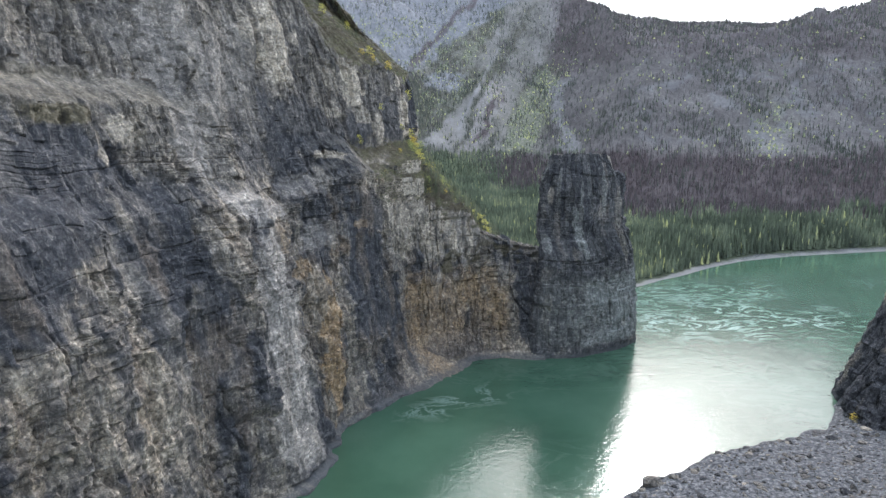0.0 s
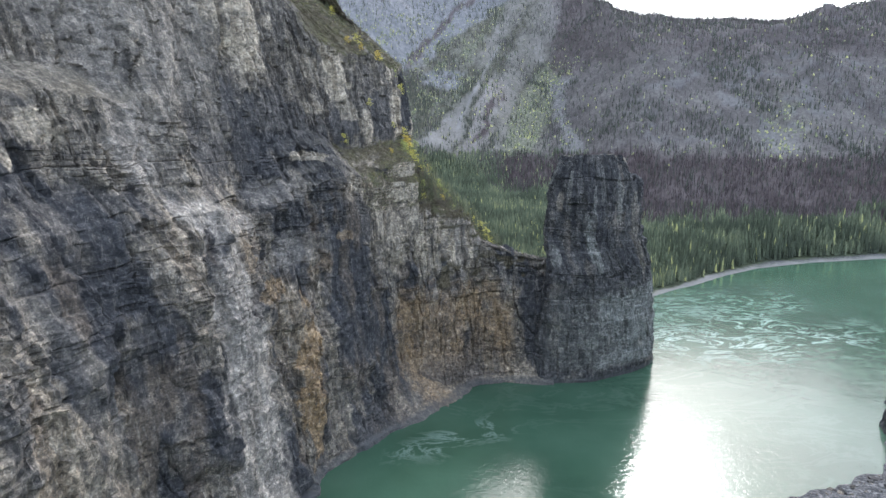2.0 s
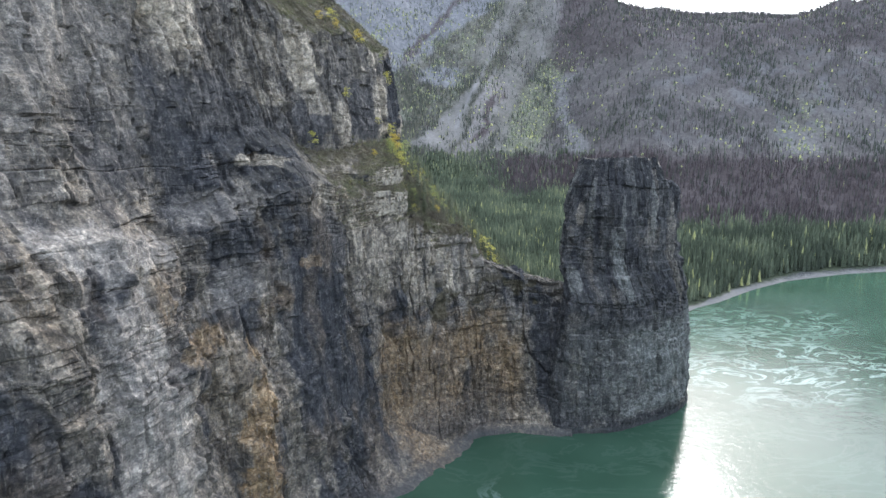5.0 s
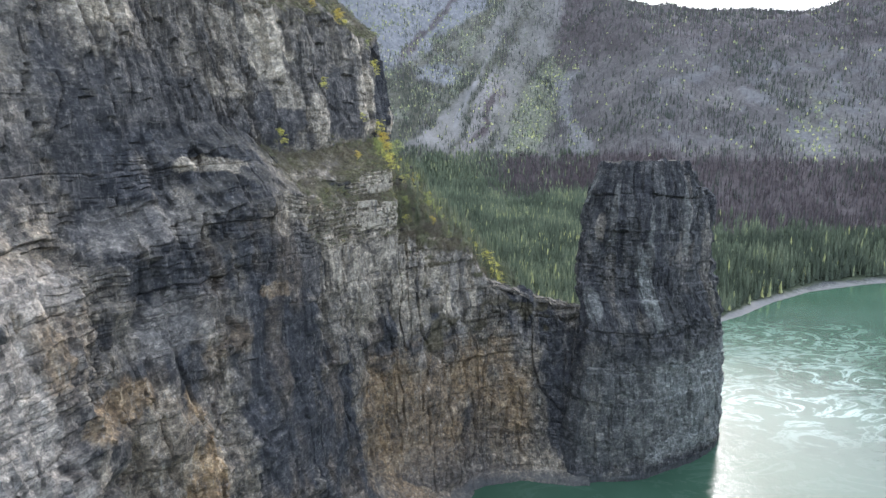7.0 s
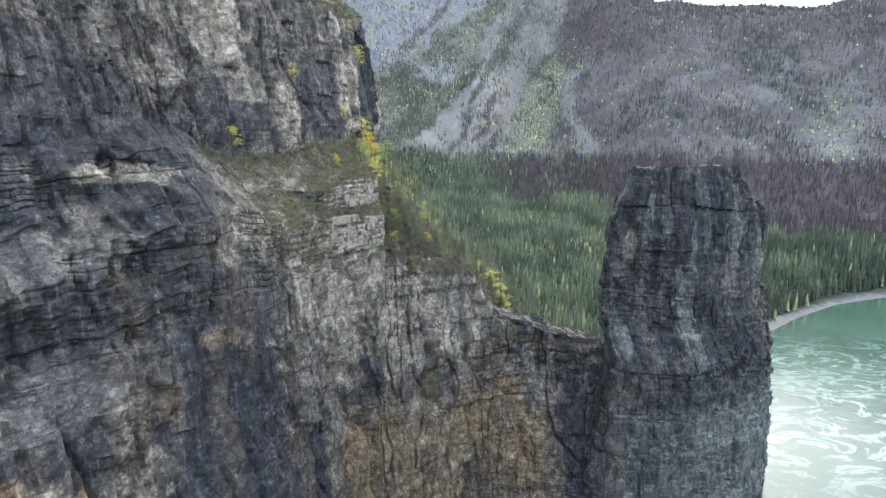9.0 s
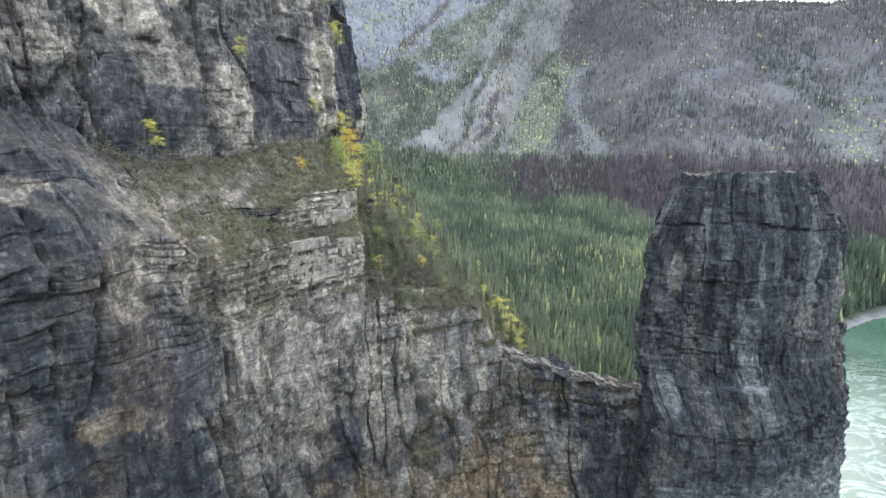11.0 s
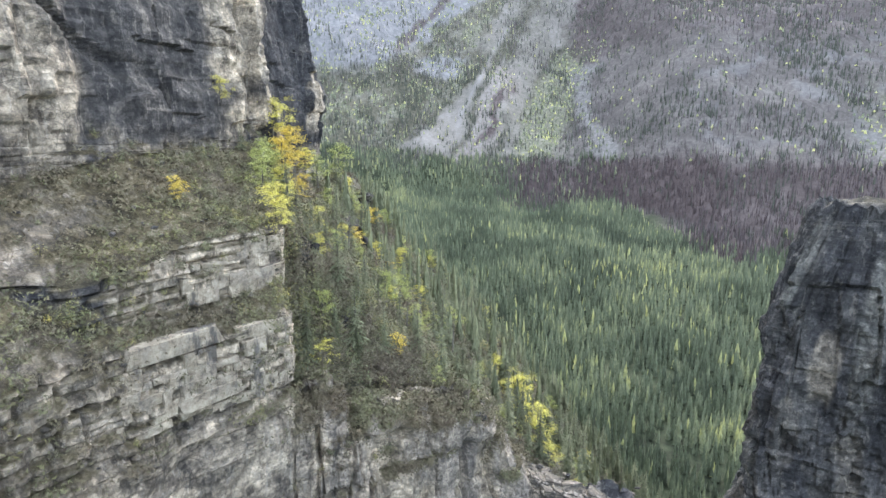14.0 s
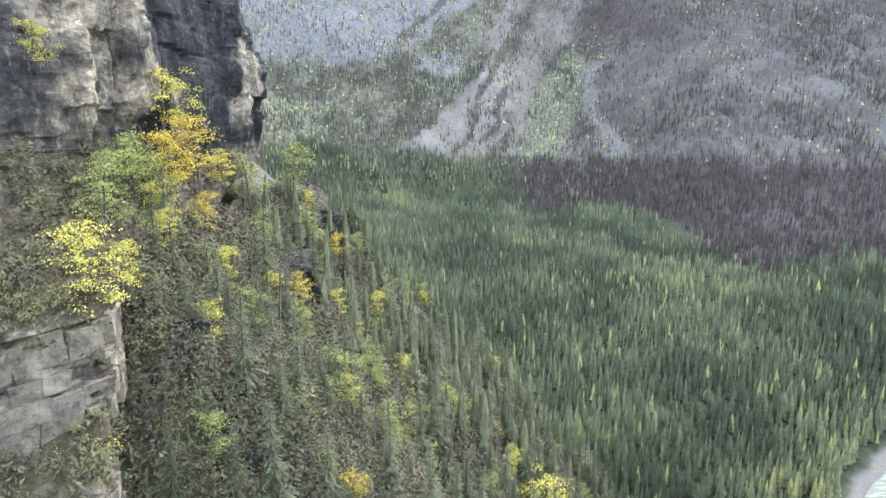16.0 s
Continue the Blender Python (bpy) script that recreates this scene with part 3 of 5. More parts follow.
    broken = spots(S, Z, 305, BREAKS) * (0.4 + 0.6 * step(-0.3, 0.25, fbm(S / 2.4, Z / 9, 5, 4, 88)))
    fresh = np.maximum(fresh * (0.35 + 0.65 * east), broken)
    fresh = np.maximum(fresh, 0.5 * step(7.4, 7.9, idx)[None] * step(60, 68, Z) * step(98, 95, Z))
    pale = np.maximum(spots(S, Z, 307, PILLARS), spots(S, Z, 315, RISERS))
    panel = fbm(S / 5.0, Z / 20, 8, 5, 64) + 0.12 * ragged
    panel = panel - 0.2 - 0.4 * step(9.65, 9.5, idx)[None]
    panel = panel - 0.12 * step(9.75, 9.45, idx)[None] - 0.2 * step(9.25, 9.05, idx)[None] + 0.75 * step(9.7, 9.8, idx)[None] * step(10.12, 10.0, idx)[None] * step(108, 113, Z + 3.5 * fbm(S / 2.2, Z / 12, 4, 3, 65))
    pale = np.maximum(pale, 1.0 * step(0.1, 0.17, panel - 0.2 * step(10.3, 10.8, idx)[None]) * step(99, 104, Z - 4 * step(10.4, 10.6, idx)[None]))
    rust = 0.85 * step(-0.8, 0.15, fbm(S / 9, Z / 22, 4, 5, 95)) * step(48, 36, Z + 4 * ragged) * step(8.15, 8.9, idx + 0.25 * ragged)
    rust = np.maximum(rust, spots(S, Z, 309, STAINS))
    rust = np.maximum(rust, 0.2 * step(0.1, 0.55, fbm(S / 7, Z / 26, 4, 5, 94)) * step(100, 75, Z) * (1 - step(7.4, 8.2, idx)[None] * step(50, 62, Z)))
    dust = dust * (0.72 + 0.28 * step(-0.4, 0.3, fbm(S / 1.8, Z / 14, 3, 4, 87))) * (1 - 0.5 * turf)
    dust = np.maximum(dust, 0.12 * step(15, 6, Z) * step(6.4, 7.4, idx)[None])
    dark = dark * (1 - 0.7 * broken) * (1 - 0.85 * pale) * (1 - 0.6 * rust)
    masks = dict(turf=turf, rust=rust * (1 - turf), fresh=fresh, dark=dark, pale=pale * (1 - turf), dust=dust, silt=step(2.4, 1.2, Z))
    rng = np.random.default_rng(3)
    area = np.linalg.norm(np.cross(np.gradient(pos, axis=0), np.gradient(pos, axis=1)), axis=-1)
    good = (turf > 0.4) & (Z > 74) & (Z < 185) & (idx[None] > 6.4) & (idx[None] < 12) & ((Z < 150) | (idx[None] > 8))
    pick = np.argwhere(good)
    share = area[good] / area[good].sum()
    pick = pick[rng.choice(len(pick), 16000, p=share)]
    LEDGE.append(pos[pick[:, 0], pick[:, 1]])
    ob = mesh_object("cliff", pos.reshape(-1, 3), grid_faces(*Z.shape), ROCK, masks=masks)
    return tagged(ob, "towering dark grey bedded limestone cliff with rust stains and turf ledges", "cliff")


cliff_thing = build_cliff()


# ---- the spur that joins the cliff to the pillar ----
CREST = [(-15, 264, 78.5), (-4, 270, 77.5), (11.5, 279, 72), (15.5, 280.5, 61), (31, 281, 55), (50, 279, 51)]


def build_spur():
    foot = [(-23, 247), (2, 251), (14, 263), (22, 266.5), (32, 267.5), (50, 264)]
    s = np.arange(0, 5.001, 0.0125)
    lens = np.r_[0, np.cumsum(np.linalg.norm(np.diff(np.asarray(foot, float), axis=0), axis=1))]
    run = np.interp(s, np.arange(6), lens)
    f, c = along(foot, s), along(CREST, s)
    v = np.r_[np.linspace(-0.08, 0.9, 170), np.linspace(0.902, 1, 40), 1 + np.linspace(0.02, 1, 40)]
    face, back = np.clip(v, -0.1, 1)[:, None], np.clip(v - 1, 0, 1)[:, None]
    top = c[:, 2] + 1.6 * fbm(run / 5, 0, 0, 3, 14)
    lean = np.interp(face, [-0.1, 0, 0.2, 0.7, 0.955, 1], [-0.1, 0, 0.42, 0.62, 0.76, 1])
    x = f[None, :, 0] + (c[:, 0] - f[:, 0])[None] * lean - 2 * back
    y = f[None, :, 1] + (c[:, 1] - f[:, 1])[None] * lean + 45 * back
    z = top[None] * face - (top[None] + 6) * back ** 0.8
    pos = np.dstack([x, y, z])
    nrm = grid_normals(pos)
    steep = step(0.85, 0.35, nrm[..., 2])
    S, Z = np.broadcast_to(run[None] + 300, z.shape), z
    pos = pos + nrm * (rock_relief(S, Z, 0.8) * steep * (0.3 + 0.7 * step(1, 6, Z)))[..., None]
    pos[..., 2] += (1 - steep) * 1.4 * fbm(pos[..., 0] / 3.5, pos[..., 1] / 3.5, 0, 5, 15)
    pos[..., 1] -= 2.6 * step(2.4, 0.9, Z + 0.6 * fbm(S / 6, 0, 0, 2, 7)) * (back == 0)
    up = np.clip(grid_normals(pos)[..., 2], 0, 1)
    ragged = fbm(S / 3, Z / 2.2, 1, 4, 91)
    turf = step(0.5, 0.85, up + 0.3 * ragged) * step(40, 50, Z) * step(3.4, 2.6, s)[None]
    turf = np.maximum(turf, (1 - steep) * step(-0.7, 0.0, fbm(pos[..., 0] / 2.5, pos[..., 1] / 2.5, 0, 4, 89)) * step(2.9, 2.3, s)[None] * (Z > 40))
    top_scrub = pos[(turf > 0.5) & (Z > 62) & (up > 0.7)]
    LEDGE.append(top_scrub[np.random.default_rng(9).choice(len(top_scrub), 1500)])
    turf = np.maximum(turf, 0.8 * step(0.25, 0.45, fbm(S / 6, Z / 5, 1, 3, 90)) * step(38, 44, Z) * step(58, 52, Z))
    rust = 0.8 * step(-1.1, 0.0, fbm(S / 9, Z / 22, 4, 5, 95)) * step(49, 36, Z + 4 * ragged) * step(-0.1, 0.2, s)[None] * (1 - 0.6 * step(18, 5, Z)) * step(4.2, 3.8, s)[None]
    dark, fresh = rock_masks(S, Z, up, -0.35 * step(2.6, 2.2, s)[None] * step(35, 55, Z) + 0.1)
    pale = step(50, 62, Z) * step(2.5, 2.1, s)[None] * step(-0.1, 0.3, fbm(S / 5, Z / 18, 8, 3, 64)) * 0.8
    pale = np.maximum(pale, 0.7 * step(46, 54, Z) * step(74, 70, Z) * step(2.6, 2.2, s)[None] * step(-0.1, 0.25, fbm(S / 1.6, Z / 9, 8, 4, 63)))
    masks = dict(turf=turf, rust=rust * (1 - 0.3 * dark), fresh=fresh, dark=dark * (1 - 0.75 * rust), pale=pale, dust=np.maximum(0.1 * step(11, 4, Z), 0.55 * step(0.0, 0.3, fbm(S / 2.2, Z / 12, 5, 4, 62)) * step(34, 44, Z)), silt=step(2.4, 1.2, Z))
    ob = mesh_object("rock_spur", pos.reshape(-1, 3), grid_faces(*z.shape), ROCK, masks=masks)
    return tagged(ob, "low rock saddle with orange-stained face joining cliff and pillar", "rock ridge")


spur_thing = build_spur()


# ---- the free-standing pillar ----
def build_pillar():
    base = [(31, 280), (44, 264), (64, 264.5), (86, 275), (101, 288), (104, 306), (90, 318), (64, 318), (46, 304)]
    drum = [(49, 286), (45.5, 265.5), (64, 262.3), (82, 269), (94, 281), (97, 300), (82, 313), (66, 312), (59, 301)]
    tower = [(52.5, 286), (43, 275.5), (60, 265.5), (76, 268), (88, 277), (91, 295), (78, 307), (69, 307), (63, 298)]
    crown = [(56, 286), (50, 275.5), (60, 271.5), (73, 271.5), (82, 279), (83, 292), (73, 301), (68, 301), (64, 295)]
    count = 560
    s = np.arange(count) / count * 9
    loops = [along([p[-1], *p, p[0], p[1]], s + 1)[None] for p in (base, drum, tower, crown)]
    run = s / 9 * 215
    z = np.arange(-6, 97.2, 0.45)
    Z = np.broadcast_to(z[:, None], (len(z), count))
    S = np.broadcast_to(run[None] + 700, Z.shape)
    zb = (Z + 2.0 * fbm(S / 15, 0, 0, 3, 22))[..., None]
    plan = loops[0] + (loops[1] - loops[0]) * np.clip(Z / 50, -0.1, 1)[..., None]
    plan = plan + (loops[2] - loops[1]) * step(44.0, 64.0, zb)
    plan = plan + (loops[3] - loops[2]) * (0.4 * np.clip((Z - 56) / 41, 0, 1)[..., None] + 0.6 * step(82, 98, zb))
    pos = np.dstack([plan, Z])
    topx = pos[-1, :, 0]
    shoulder = 97.0 - 0.14 * np.clip(pos[-1, :, 1] - 272, 0, None) - 8.5 * step(75.5, 77.5, topx) - 4.0 * step(51.2, 50.0, topx) + 1.3 * fbm(run / 3, 0, 0, 3, 33)
    pos[..., 2] = np.minimum(Z, shoulder[None])
    nrm = grid_normals(pos)
    nrm[..., 2] *= 0.3
    seam = np.minimum(step(0, 6, run), step(215, 209, run))[None]
    d = rock_relief(S, Z, 0.7, 0.4) * seam * (0.3 + 0.7 * step(1, 6, Z))
    pos = pos + nrm * (d * step(-6, 0, Z) * step(97.2, 95, Z))[..., None]
    top = pos[-1]
    ctr = top.mean(0)
    rings = [pos.reshape(-1, 3)]
    for k in range(1, 13):
        q = top + (ctr - top) * k / 12
        q[:, 2] = np.minimum(top[:, 2] + 60 * (k / 12), 97 - 0.14 * np.clip(q[:, 1] - 272, 0, None) + 0.9 * fbm(q[:, 0] / 4, q[:, 1] / 4, 0, 3, 37))
        rings.append(q)
    rows = len(z) + 12
    verts = np.vstack(rings)
    az = verts[:, 2]
    SS = np.tile(run + 700, rows)
    lid = np.r_[np.zeros(len(z) * count), np.ones(12 * count)]
    dark, fresh = rock_masks(SS, az, 0, 0.5)
    dark = np.maximum(dark, np.clip(0.75 + 0.4 * fbm(SS / 9, az / 20, 7, 4, 98), 0, 1))
    pale = 0.8 * lid * step(0.1, 0.4, fbm(verts[:, 0] / 4, verts[:, 1] / 4, 0, 3, 66)) + 0.5 * spots(SS - 700, az, 325, [(33, 78, 1.8, 4, 0, 0.8), (86, 60, 4, 22, 0, 0.6), (82, 20, 5, 14, 0, 0.6)])
    dust = 0.85 * spots(SS - 700, az, 321, [(52, 60, 3.2, 11, -0.15, 1), (24, 90, 2.5, 5, 0, 0.8), (38, 82, 1.6, 8, 0, 0.5), (72, 78, 2, 12, 0, 0.6), (60, 86, 1.6, 8, 0, 0.5), (54, 74, 1.2, 12, 0, 0.6), (30, 55, 3, 4, 0, 0.6)])
    bands = 0.78 + 0.3 * step(-0.3, 0.3, fbm(SS / 16, az / 1.6, 8, 4, 68)) + 0.3 * fbm(SS / 2.2, az / 7, 8, 4, 69)
    dust = np.maximum(dust, np.clip(bands, 0, 1) * step(45, 36, az + 3 * fbm(SS / 9, az / 9, 1, 3, 70)) * step(3, 7, az) * (0.35 * step(14, 30, SS - 700) + 0.65 * step(36, 66, SS - 700 + 8 * fbm(SS / 5, az / 8, 2, 4, 71))) * step(118, 104, SS - 700) * (1 - lid))
    dust = np.maximum(dust, 0.16 * step(-0.5, 0.6, fbm(SS / 3, az / 9, 2, 5, 72)) * (1 - lid))
    dark = dark * (1 - 0.7 * dust)
    turf = lid * step(-0.3, 0.3, fbm(verts[:, 0] / 5, verts[:, 1] / 5, 0, 3, 17)) * 0.6
    ob = mesh_object("rock_pillar", verts, grid_faces(rows, count, True), ROCK, masks=dict(turf=turf, rust=0 * az, fresh=fresh * 0.35, dark=dark, pale=np.clip(pale, 0, 1), dust=dust, cool=1 + 0 * az, silt=step(2.6, 1.2, az)))
    return tagged(ob, "massive dark rock pillar with flat top rising from the river", "rock pillar")


build_pillar()


# ---- bedded blocks in the corner risers ----
def rock_block_mesh(seed, mat=None):
    """A squarish broken block, about a metre each way, with worn edges."""
    rng = np.random.default_rng(seed)
    bm = bmesh.new()
    bmesh.ops.create_cube(bm, size=1.0)
    for v in bm.verts:
        v.co += Vector(rng.uniform(-0.08, 0.08, 3))
    bmesh.ops.bevel(bm, geom=bm.edges[:], offset=0.02, segments=1, affect="EDGES")
    me = bpy.data.meshes.new("rock_block")
    bm.to_mesh(me)
    bm.free()
    me.materials.append(mat or BLOCK)
    return me


def build_blocks(cliff):
    rng = np.random.default_rng(8)
    shapes = [rock_block_mesh(k) for k in range(9)]
    s0, s_mid, s1 = np.interp((8.55, 9.05, 10.3), np.arange(len(LOW)), RUN)
    for low, high in ((79.0, 85.6), (88.9, 93.6)):
        z = low
        while z < high:
            tall = rng.uniform(0.25, 1.6)
            s = (s0 if low < 80 else np.interp(8.95 + 0.07 * (z - low), np.arange(len(LOW)), RUN)) + rng.uniform(0, 2)
            while s < s1:
                wide = 0.6 + rng.pareto(2.2)
                if rng.uniform() < (0.7 if low < 80 or s > s_mid else 0.12):
                    q = cliff_face(np.asarray([s, s + wide / 2, s + wide]), np.full((1, 3), z + tall / 2))[0][0]
                    run = q[2] - q[0]
                    wide_true = math.hypot(run[0], run[1])
                    inn = (-run[1] / wide_true, run[0] / wide_true)
                    q = (q[0] + q[2]) / 2
                    deep = rng.uniform(1.4, 2.2)
                    out = 0.12 + rng.uniform(-0.1, 0.08) - deep / 2
                    ob = new("rock_block", shapes[rng.integers(9)])
                    turn = math.atan2(inn[1], inn[0])
                    ob.matrix_basis = Matrix.LocRotScale((q[0] - inn[0] * out, q[1] - inn[1] * out, z + tall / 2 + 0.5 * math.sin(0.21 * s + 0.1 * z) + rng.uniform(-0.06, 0.06)), Euler((rng.uniform(-0.03, 0.03), rng.uniform(-0.04, 0.04), turn + rng.uniform(-0.04, 0.04))), (deep, wide_true * rng.uniform(0.98, 1.08), tall * rng.uniform(0.96, 1.12)))
                    ob.parent = cliff
                s += wide
            z += tall


build_blocks(cliff_thing)


# ---- the wall across the river ----
def build_far_wall():
    line = [(330, -120), (240, 20), (190, 110), (158, 178), (149, 201), (161, 225), (183, 250), (235, 280), (330, 295)]
    s = np.arange(0, 8.001, 0.02)
    run = np.interp(s, np.arange(9), np.r_[0, np.cumsum(np.linalg.norm(np.diff(np.asarray(line, float), axis=0), axis=1))])
    p = along(line, s)
    z = np.r_[np.arange(-6, 60, 0.8), np.arange(60, 150, 2.5)]
    inn = -inward(p)
    inn = np.where((inn @ np.array([1, 0.1]))[:, None] < 0, -inn, inn)
    Z = np.broadcast_to(z[:, None], (len(z), len(s)))
    S = np.broadcast_to(run[None] + 1200, Z.shape)
    pos = np.dstack([p[None] + inn[None] * (0.34 * Z + 0.25 * np.clip(Z - 60, 0, None))[..., None], Z])
    pos = pos - np.dstack([np.broadcast_to(inn[None], (*Z.shape, 2)), 0 * Z]) * rock_relief(S, Z, 0.9)[..., None]
    dark, fresh = rock_masks(S, Z, 0, 0.35)
    zero = 0 * Z
    ob = mesh_object("canyon_wall", pos.reshape(-1, 3), grid_faces(*Z.shape), ROCK, masks=dict(turf=zero, rust=zero, fresh=fresh * 0.6, dark=dark, pale=zero, silt=step(3, 1, Z)))
    return tagged(ob, "dark slate-grey rock wall standing on the gravel shore", "cliff")


build_far_wall()


# ---- the land: one sheet ----
BANK = [(-400, 305), (88, 305), (104, 318), (113, 350), (122, 376), (132, 395), (150, 409), (162, 419), (181, 431), (214, 458), (255, 485), (310, 506), (397, 526), (560, 562), (800, 620), (1600, 740)]


def bank_side(x, y):
    """Metres by which a place lies inland of the far bank."""
    pts = np.asarray(BANK, float)
    best = np.full(np.shape(x), 1e9)
    side = np.ones(np.shape(x))
    for (ax, ay), (bx, by) in zip(pts[:-1], pts[1:]):
        dx, dy = bx - ax, by - ay
        t = np.clip(((x - ax) * dx + (y - ay) * dy) / (dx * dx + dy * dy), 0, 1)
        d = np.hypot(x - ax - t * dx, y - ay - t * dy)
        c = dx * (y - ay) - dy * (x - ax)
        side = np.where(d < best, np.sign(c), side)
        best = np.minimum(d, best)
    return best * side


def land(x, y):
    """Height of the ground beyond the river, and of its bed."""
    inland = bank_side(x, y)
    floor = np.where(inland > 0, 1.2 * step(0, 8, inland) + 3.5 * step(10, 45, inland), -5 * step(0, -14, inland))
    floor = floor + np.clip(y - 420, 0, 420) * 0.085 * step(0, 60, inland) + 0.7 * fbm(x / 30, y / 30, 0, 3, 3) * step(4, 30, inland)
    r = x / np.maximum(y, 50)
    foot = 830 - 175 * step(0.17, 0.36, r) - 160 * step(0.0, -0.5, r)
    up = y - foot + 25 * fbm(x / 160, y / 160, 0, 3, 9)
    gull = fbm(x / 55 + 0.15 * y / 55, y / 260, 0, 4, 19)
    knee = 300 + 330 * step(0.32, 0.16, r) + 300 * step(0.52, 0.8, r)
    hill = 0.72 * np.clip(up, 0, None) - np.clip(up - knee, 0, None) * 0.42 + 0.12 * np.clip(up + 60, 0, 60)
    crest = np.interp(r, [0.1, 0.19, 0.216, 0.253, 0.3, 0.383, 0.475, 0.566, 0.629, 0.69, 0.75, 0.9], [1060, 700, 459, 420, 505, 425, 425, 411, 360, 395, 600, 1000])
    hill = hill - 0.9 * np.clip(up - crest, 0, None)
    hill = hill + step(10, 140, up) * (11 * gull + 7 * fbm(x / 40, y / 40, 0, 5, 29)) * step(crest + 50, crest - 120, up)
    peak = step(0.6, 0.72, r) * np.clip(740 + 0.1 * (x - 2100) - 0.55 * np.abs(y - 3000), 0, None)
    out = floor + np.maximum(np.maximum(hill, 0), peak)
    # talus behind the cliff and the spur
    cx, cy, cz = zip(*CREST)
    line = np.interp(x, cx, cy) + 1.5
    tal = 95 - 1.14 * np.clip(x + 13, 0, None) - 0.75 * np.clip(y - 333, 0, None) + 2.2 * fbm(x / 9, y / 9, 0, 3, 39)
    tal = np.where(x < -13, np.minimum(tal + (-13 - x) * 0.4, 112), tal)
    tal = np.minimum(tal, np.interp(x, cx, cz) - 1.5 + np.interp(x, [-8, 4], [2.2, 1.0]) * np.clip(y - line, 0, None))
    tal = np.where((y > line) & (x > -150) & (x < 100), tal, -50)
    back = np.maximum(out, tal)
    # the near bank on the other side of the river, and its wall
    shore_line = np.interp(x, [40, 53, 64, 89, 105, 140, 170, 300], [147, 155.5, 163, 179.5, 185.5, 198, 228, 330])
    near = np.where(x > 30, shore_line - y, -50) - 3 * fbm(x / 14, y / 14, 0, 3, 49)
    near = np.minimum(near, (x - 46) * 0.9 + 0.25 * np.clip(168 - y, -60, 40) + 7 * fbm(y / 40, 3, 0, 3, 47))
    shore = 0.13 * np.clip(near, -40, 40) + 0.8 * step(0, 3, near) + 0.5 * np.clip(near - 40, 0, 60) + 0.5 * fbm(x / 4, y / 4, 0, 4, 48) * step(0, 6, near)
    return np.maximum(back, np.where((x > 30) & (y < 330), shore, -20))


def band(x, centre, half, soft):
    """One inside a strip, nought outside, with a soft edge."""
    return step(half + soft, half - soft, np.abs(x - centre))


def mountain(x, y, z):
    """Covers of the mountain side: scree fans, burns, thickets, outcrops, by bearing and height."""
    wild = fbm(x / 26, z / 22, 3, 5, 6)
    fine = fbm(x / 7, z / 8, 5, 4, 66)
    r = x / np.maximum(y, 50) + 0.011 * wild + 0.004 * fine
    h = z + 9 * fbm(x / 30, z / 30, 8, 4, 16)
    slope = step(64, 84, h)
    line = 0.022 + 0.08 * (z - 105) / 180
    thin = x / np.maximum(y, 50) + 0.003 * wild - line
    chute = (step(0.0055, 0.0, np.abs(thin)) * step(96, 130, z) * step(300, 250, z) + 0.5 * step(0.004, 0.0, np.abs(thin - 0.02)) * step(150, 175, z) * step(240, 215, z)
             + 0.5 * step(0.004, 0.0, np.abs(thin + 0.052 - 0.0001 * (z - 140))) * step(118, 135, z) * step(178, 160, z)) * (0.6 + 0.4 * fine)
    left = -0.04 + 0.105 * (h - 88) / 110
    fan = step(-0.004, 0.004, r - left) * step(0.014, 0.004, r - line) * step(80, 88, h) * step(235, 205, h)
    upper = 0.8 * band(r, line - 0.012, 0.014, 0.008) * step(215, 240, h)
    strip = band(r, 0.088 + 0.062 * (h - 85) / 210, 0.008 + 0.02 * step(90, 290, h), 0.006) * slope
    scree = np.clip(fan + upper + 0.7 * strip, 0, 1) * np.clip(0.72 + 0.3 * fine, 0, 1)
    tan = step(0.012, 0.02, r - line) * step(0.066, 0.05, r - line) * slope * step(215, 190, h) * (1 - scree)
    char = band(r, 0.056 + 0.00054 * (h - 95), 0.007, 0.005) * step(88, 95, h) * step(175, 160, h)
    foot_band = step(0.05, 0.12, r) * step(0.36, 0.29, r) * step(30, 40, h) * step(82, 74, h)
    foot = 830 - 175 * step(0.17, 0.36, r) - 160 * step(0.0, -0.5, r)
    low_right = step(0.26, 0.32, r) * step(-72, -50, y - foot + 16 * wild) * step(96, 76, h)
    high_burn = step(0.172, 0.182, r) * step(0.25, 0.215, r) * step(195, 215, h) + 0.7 * step(0.22, 0.25, r) * step(205, 235, h)
    char = np.clip(char + foot_band + 0.85 * low_right + 0.6 * high_burn, 0, 1)
    herb = band(r, 0.128 + 0.05 * (h - 100) / 115, 0.03 - 0.012 * step(110, 220, h), 0.008) * slope * step(240, 215, h)
    herb = np.maximum(herb, band(r, 0.565, 0.03, 0.03) * step(76, 100, h) * step(175, 140, h) * step(-0.4, 0.4, fine) * 0.7)
    herb = np.maximum(herb, step(0.02, -0.01, r - line) * slope * step(0.05, 0.4, wild + 0.5 * fine) * (1 - scree))
    rib = band(r, 0.212 - 0.022 * band(h, 165, 40, 20), 0.013, 0.008) * slope * step(270, 240, h) * (1 - 0.7 * char)
    rib = np.maximum(rib, 0.8 * band(r, 0.555, 0.03, 0.015) * step(76, 84, h) * step(125, 105, h))
    crag = band(r, 0.0, 0.034, 0.008) * band(h, 200, 16, 6) * step(-0.5, 0.2, fine + 0.4)
    crag = np.maximum(crag, step(-0.045, -0.065, r - 0.0011 * (h - 215)) * step(185, 205, h))
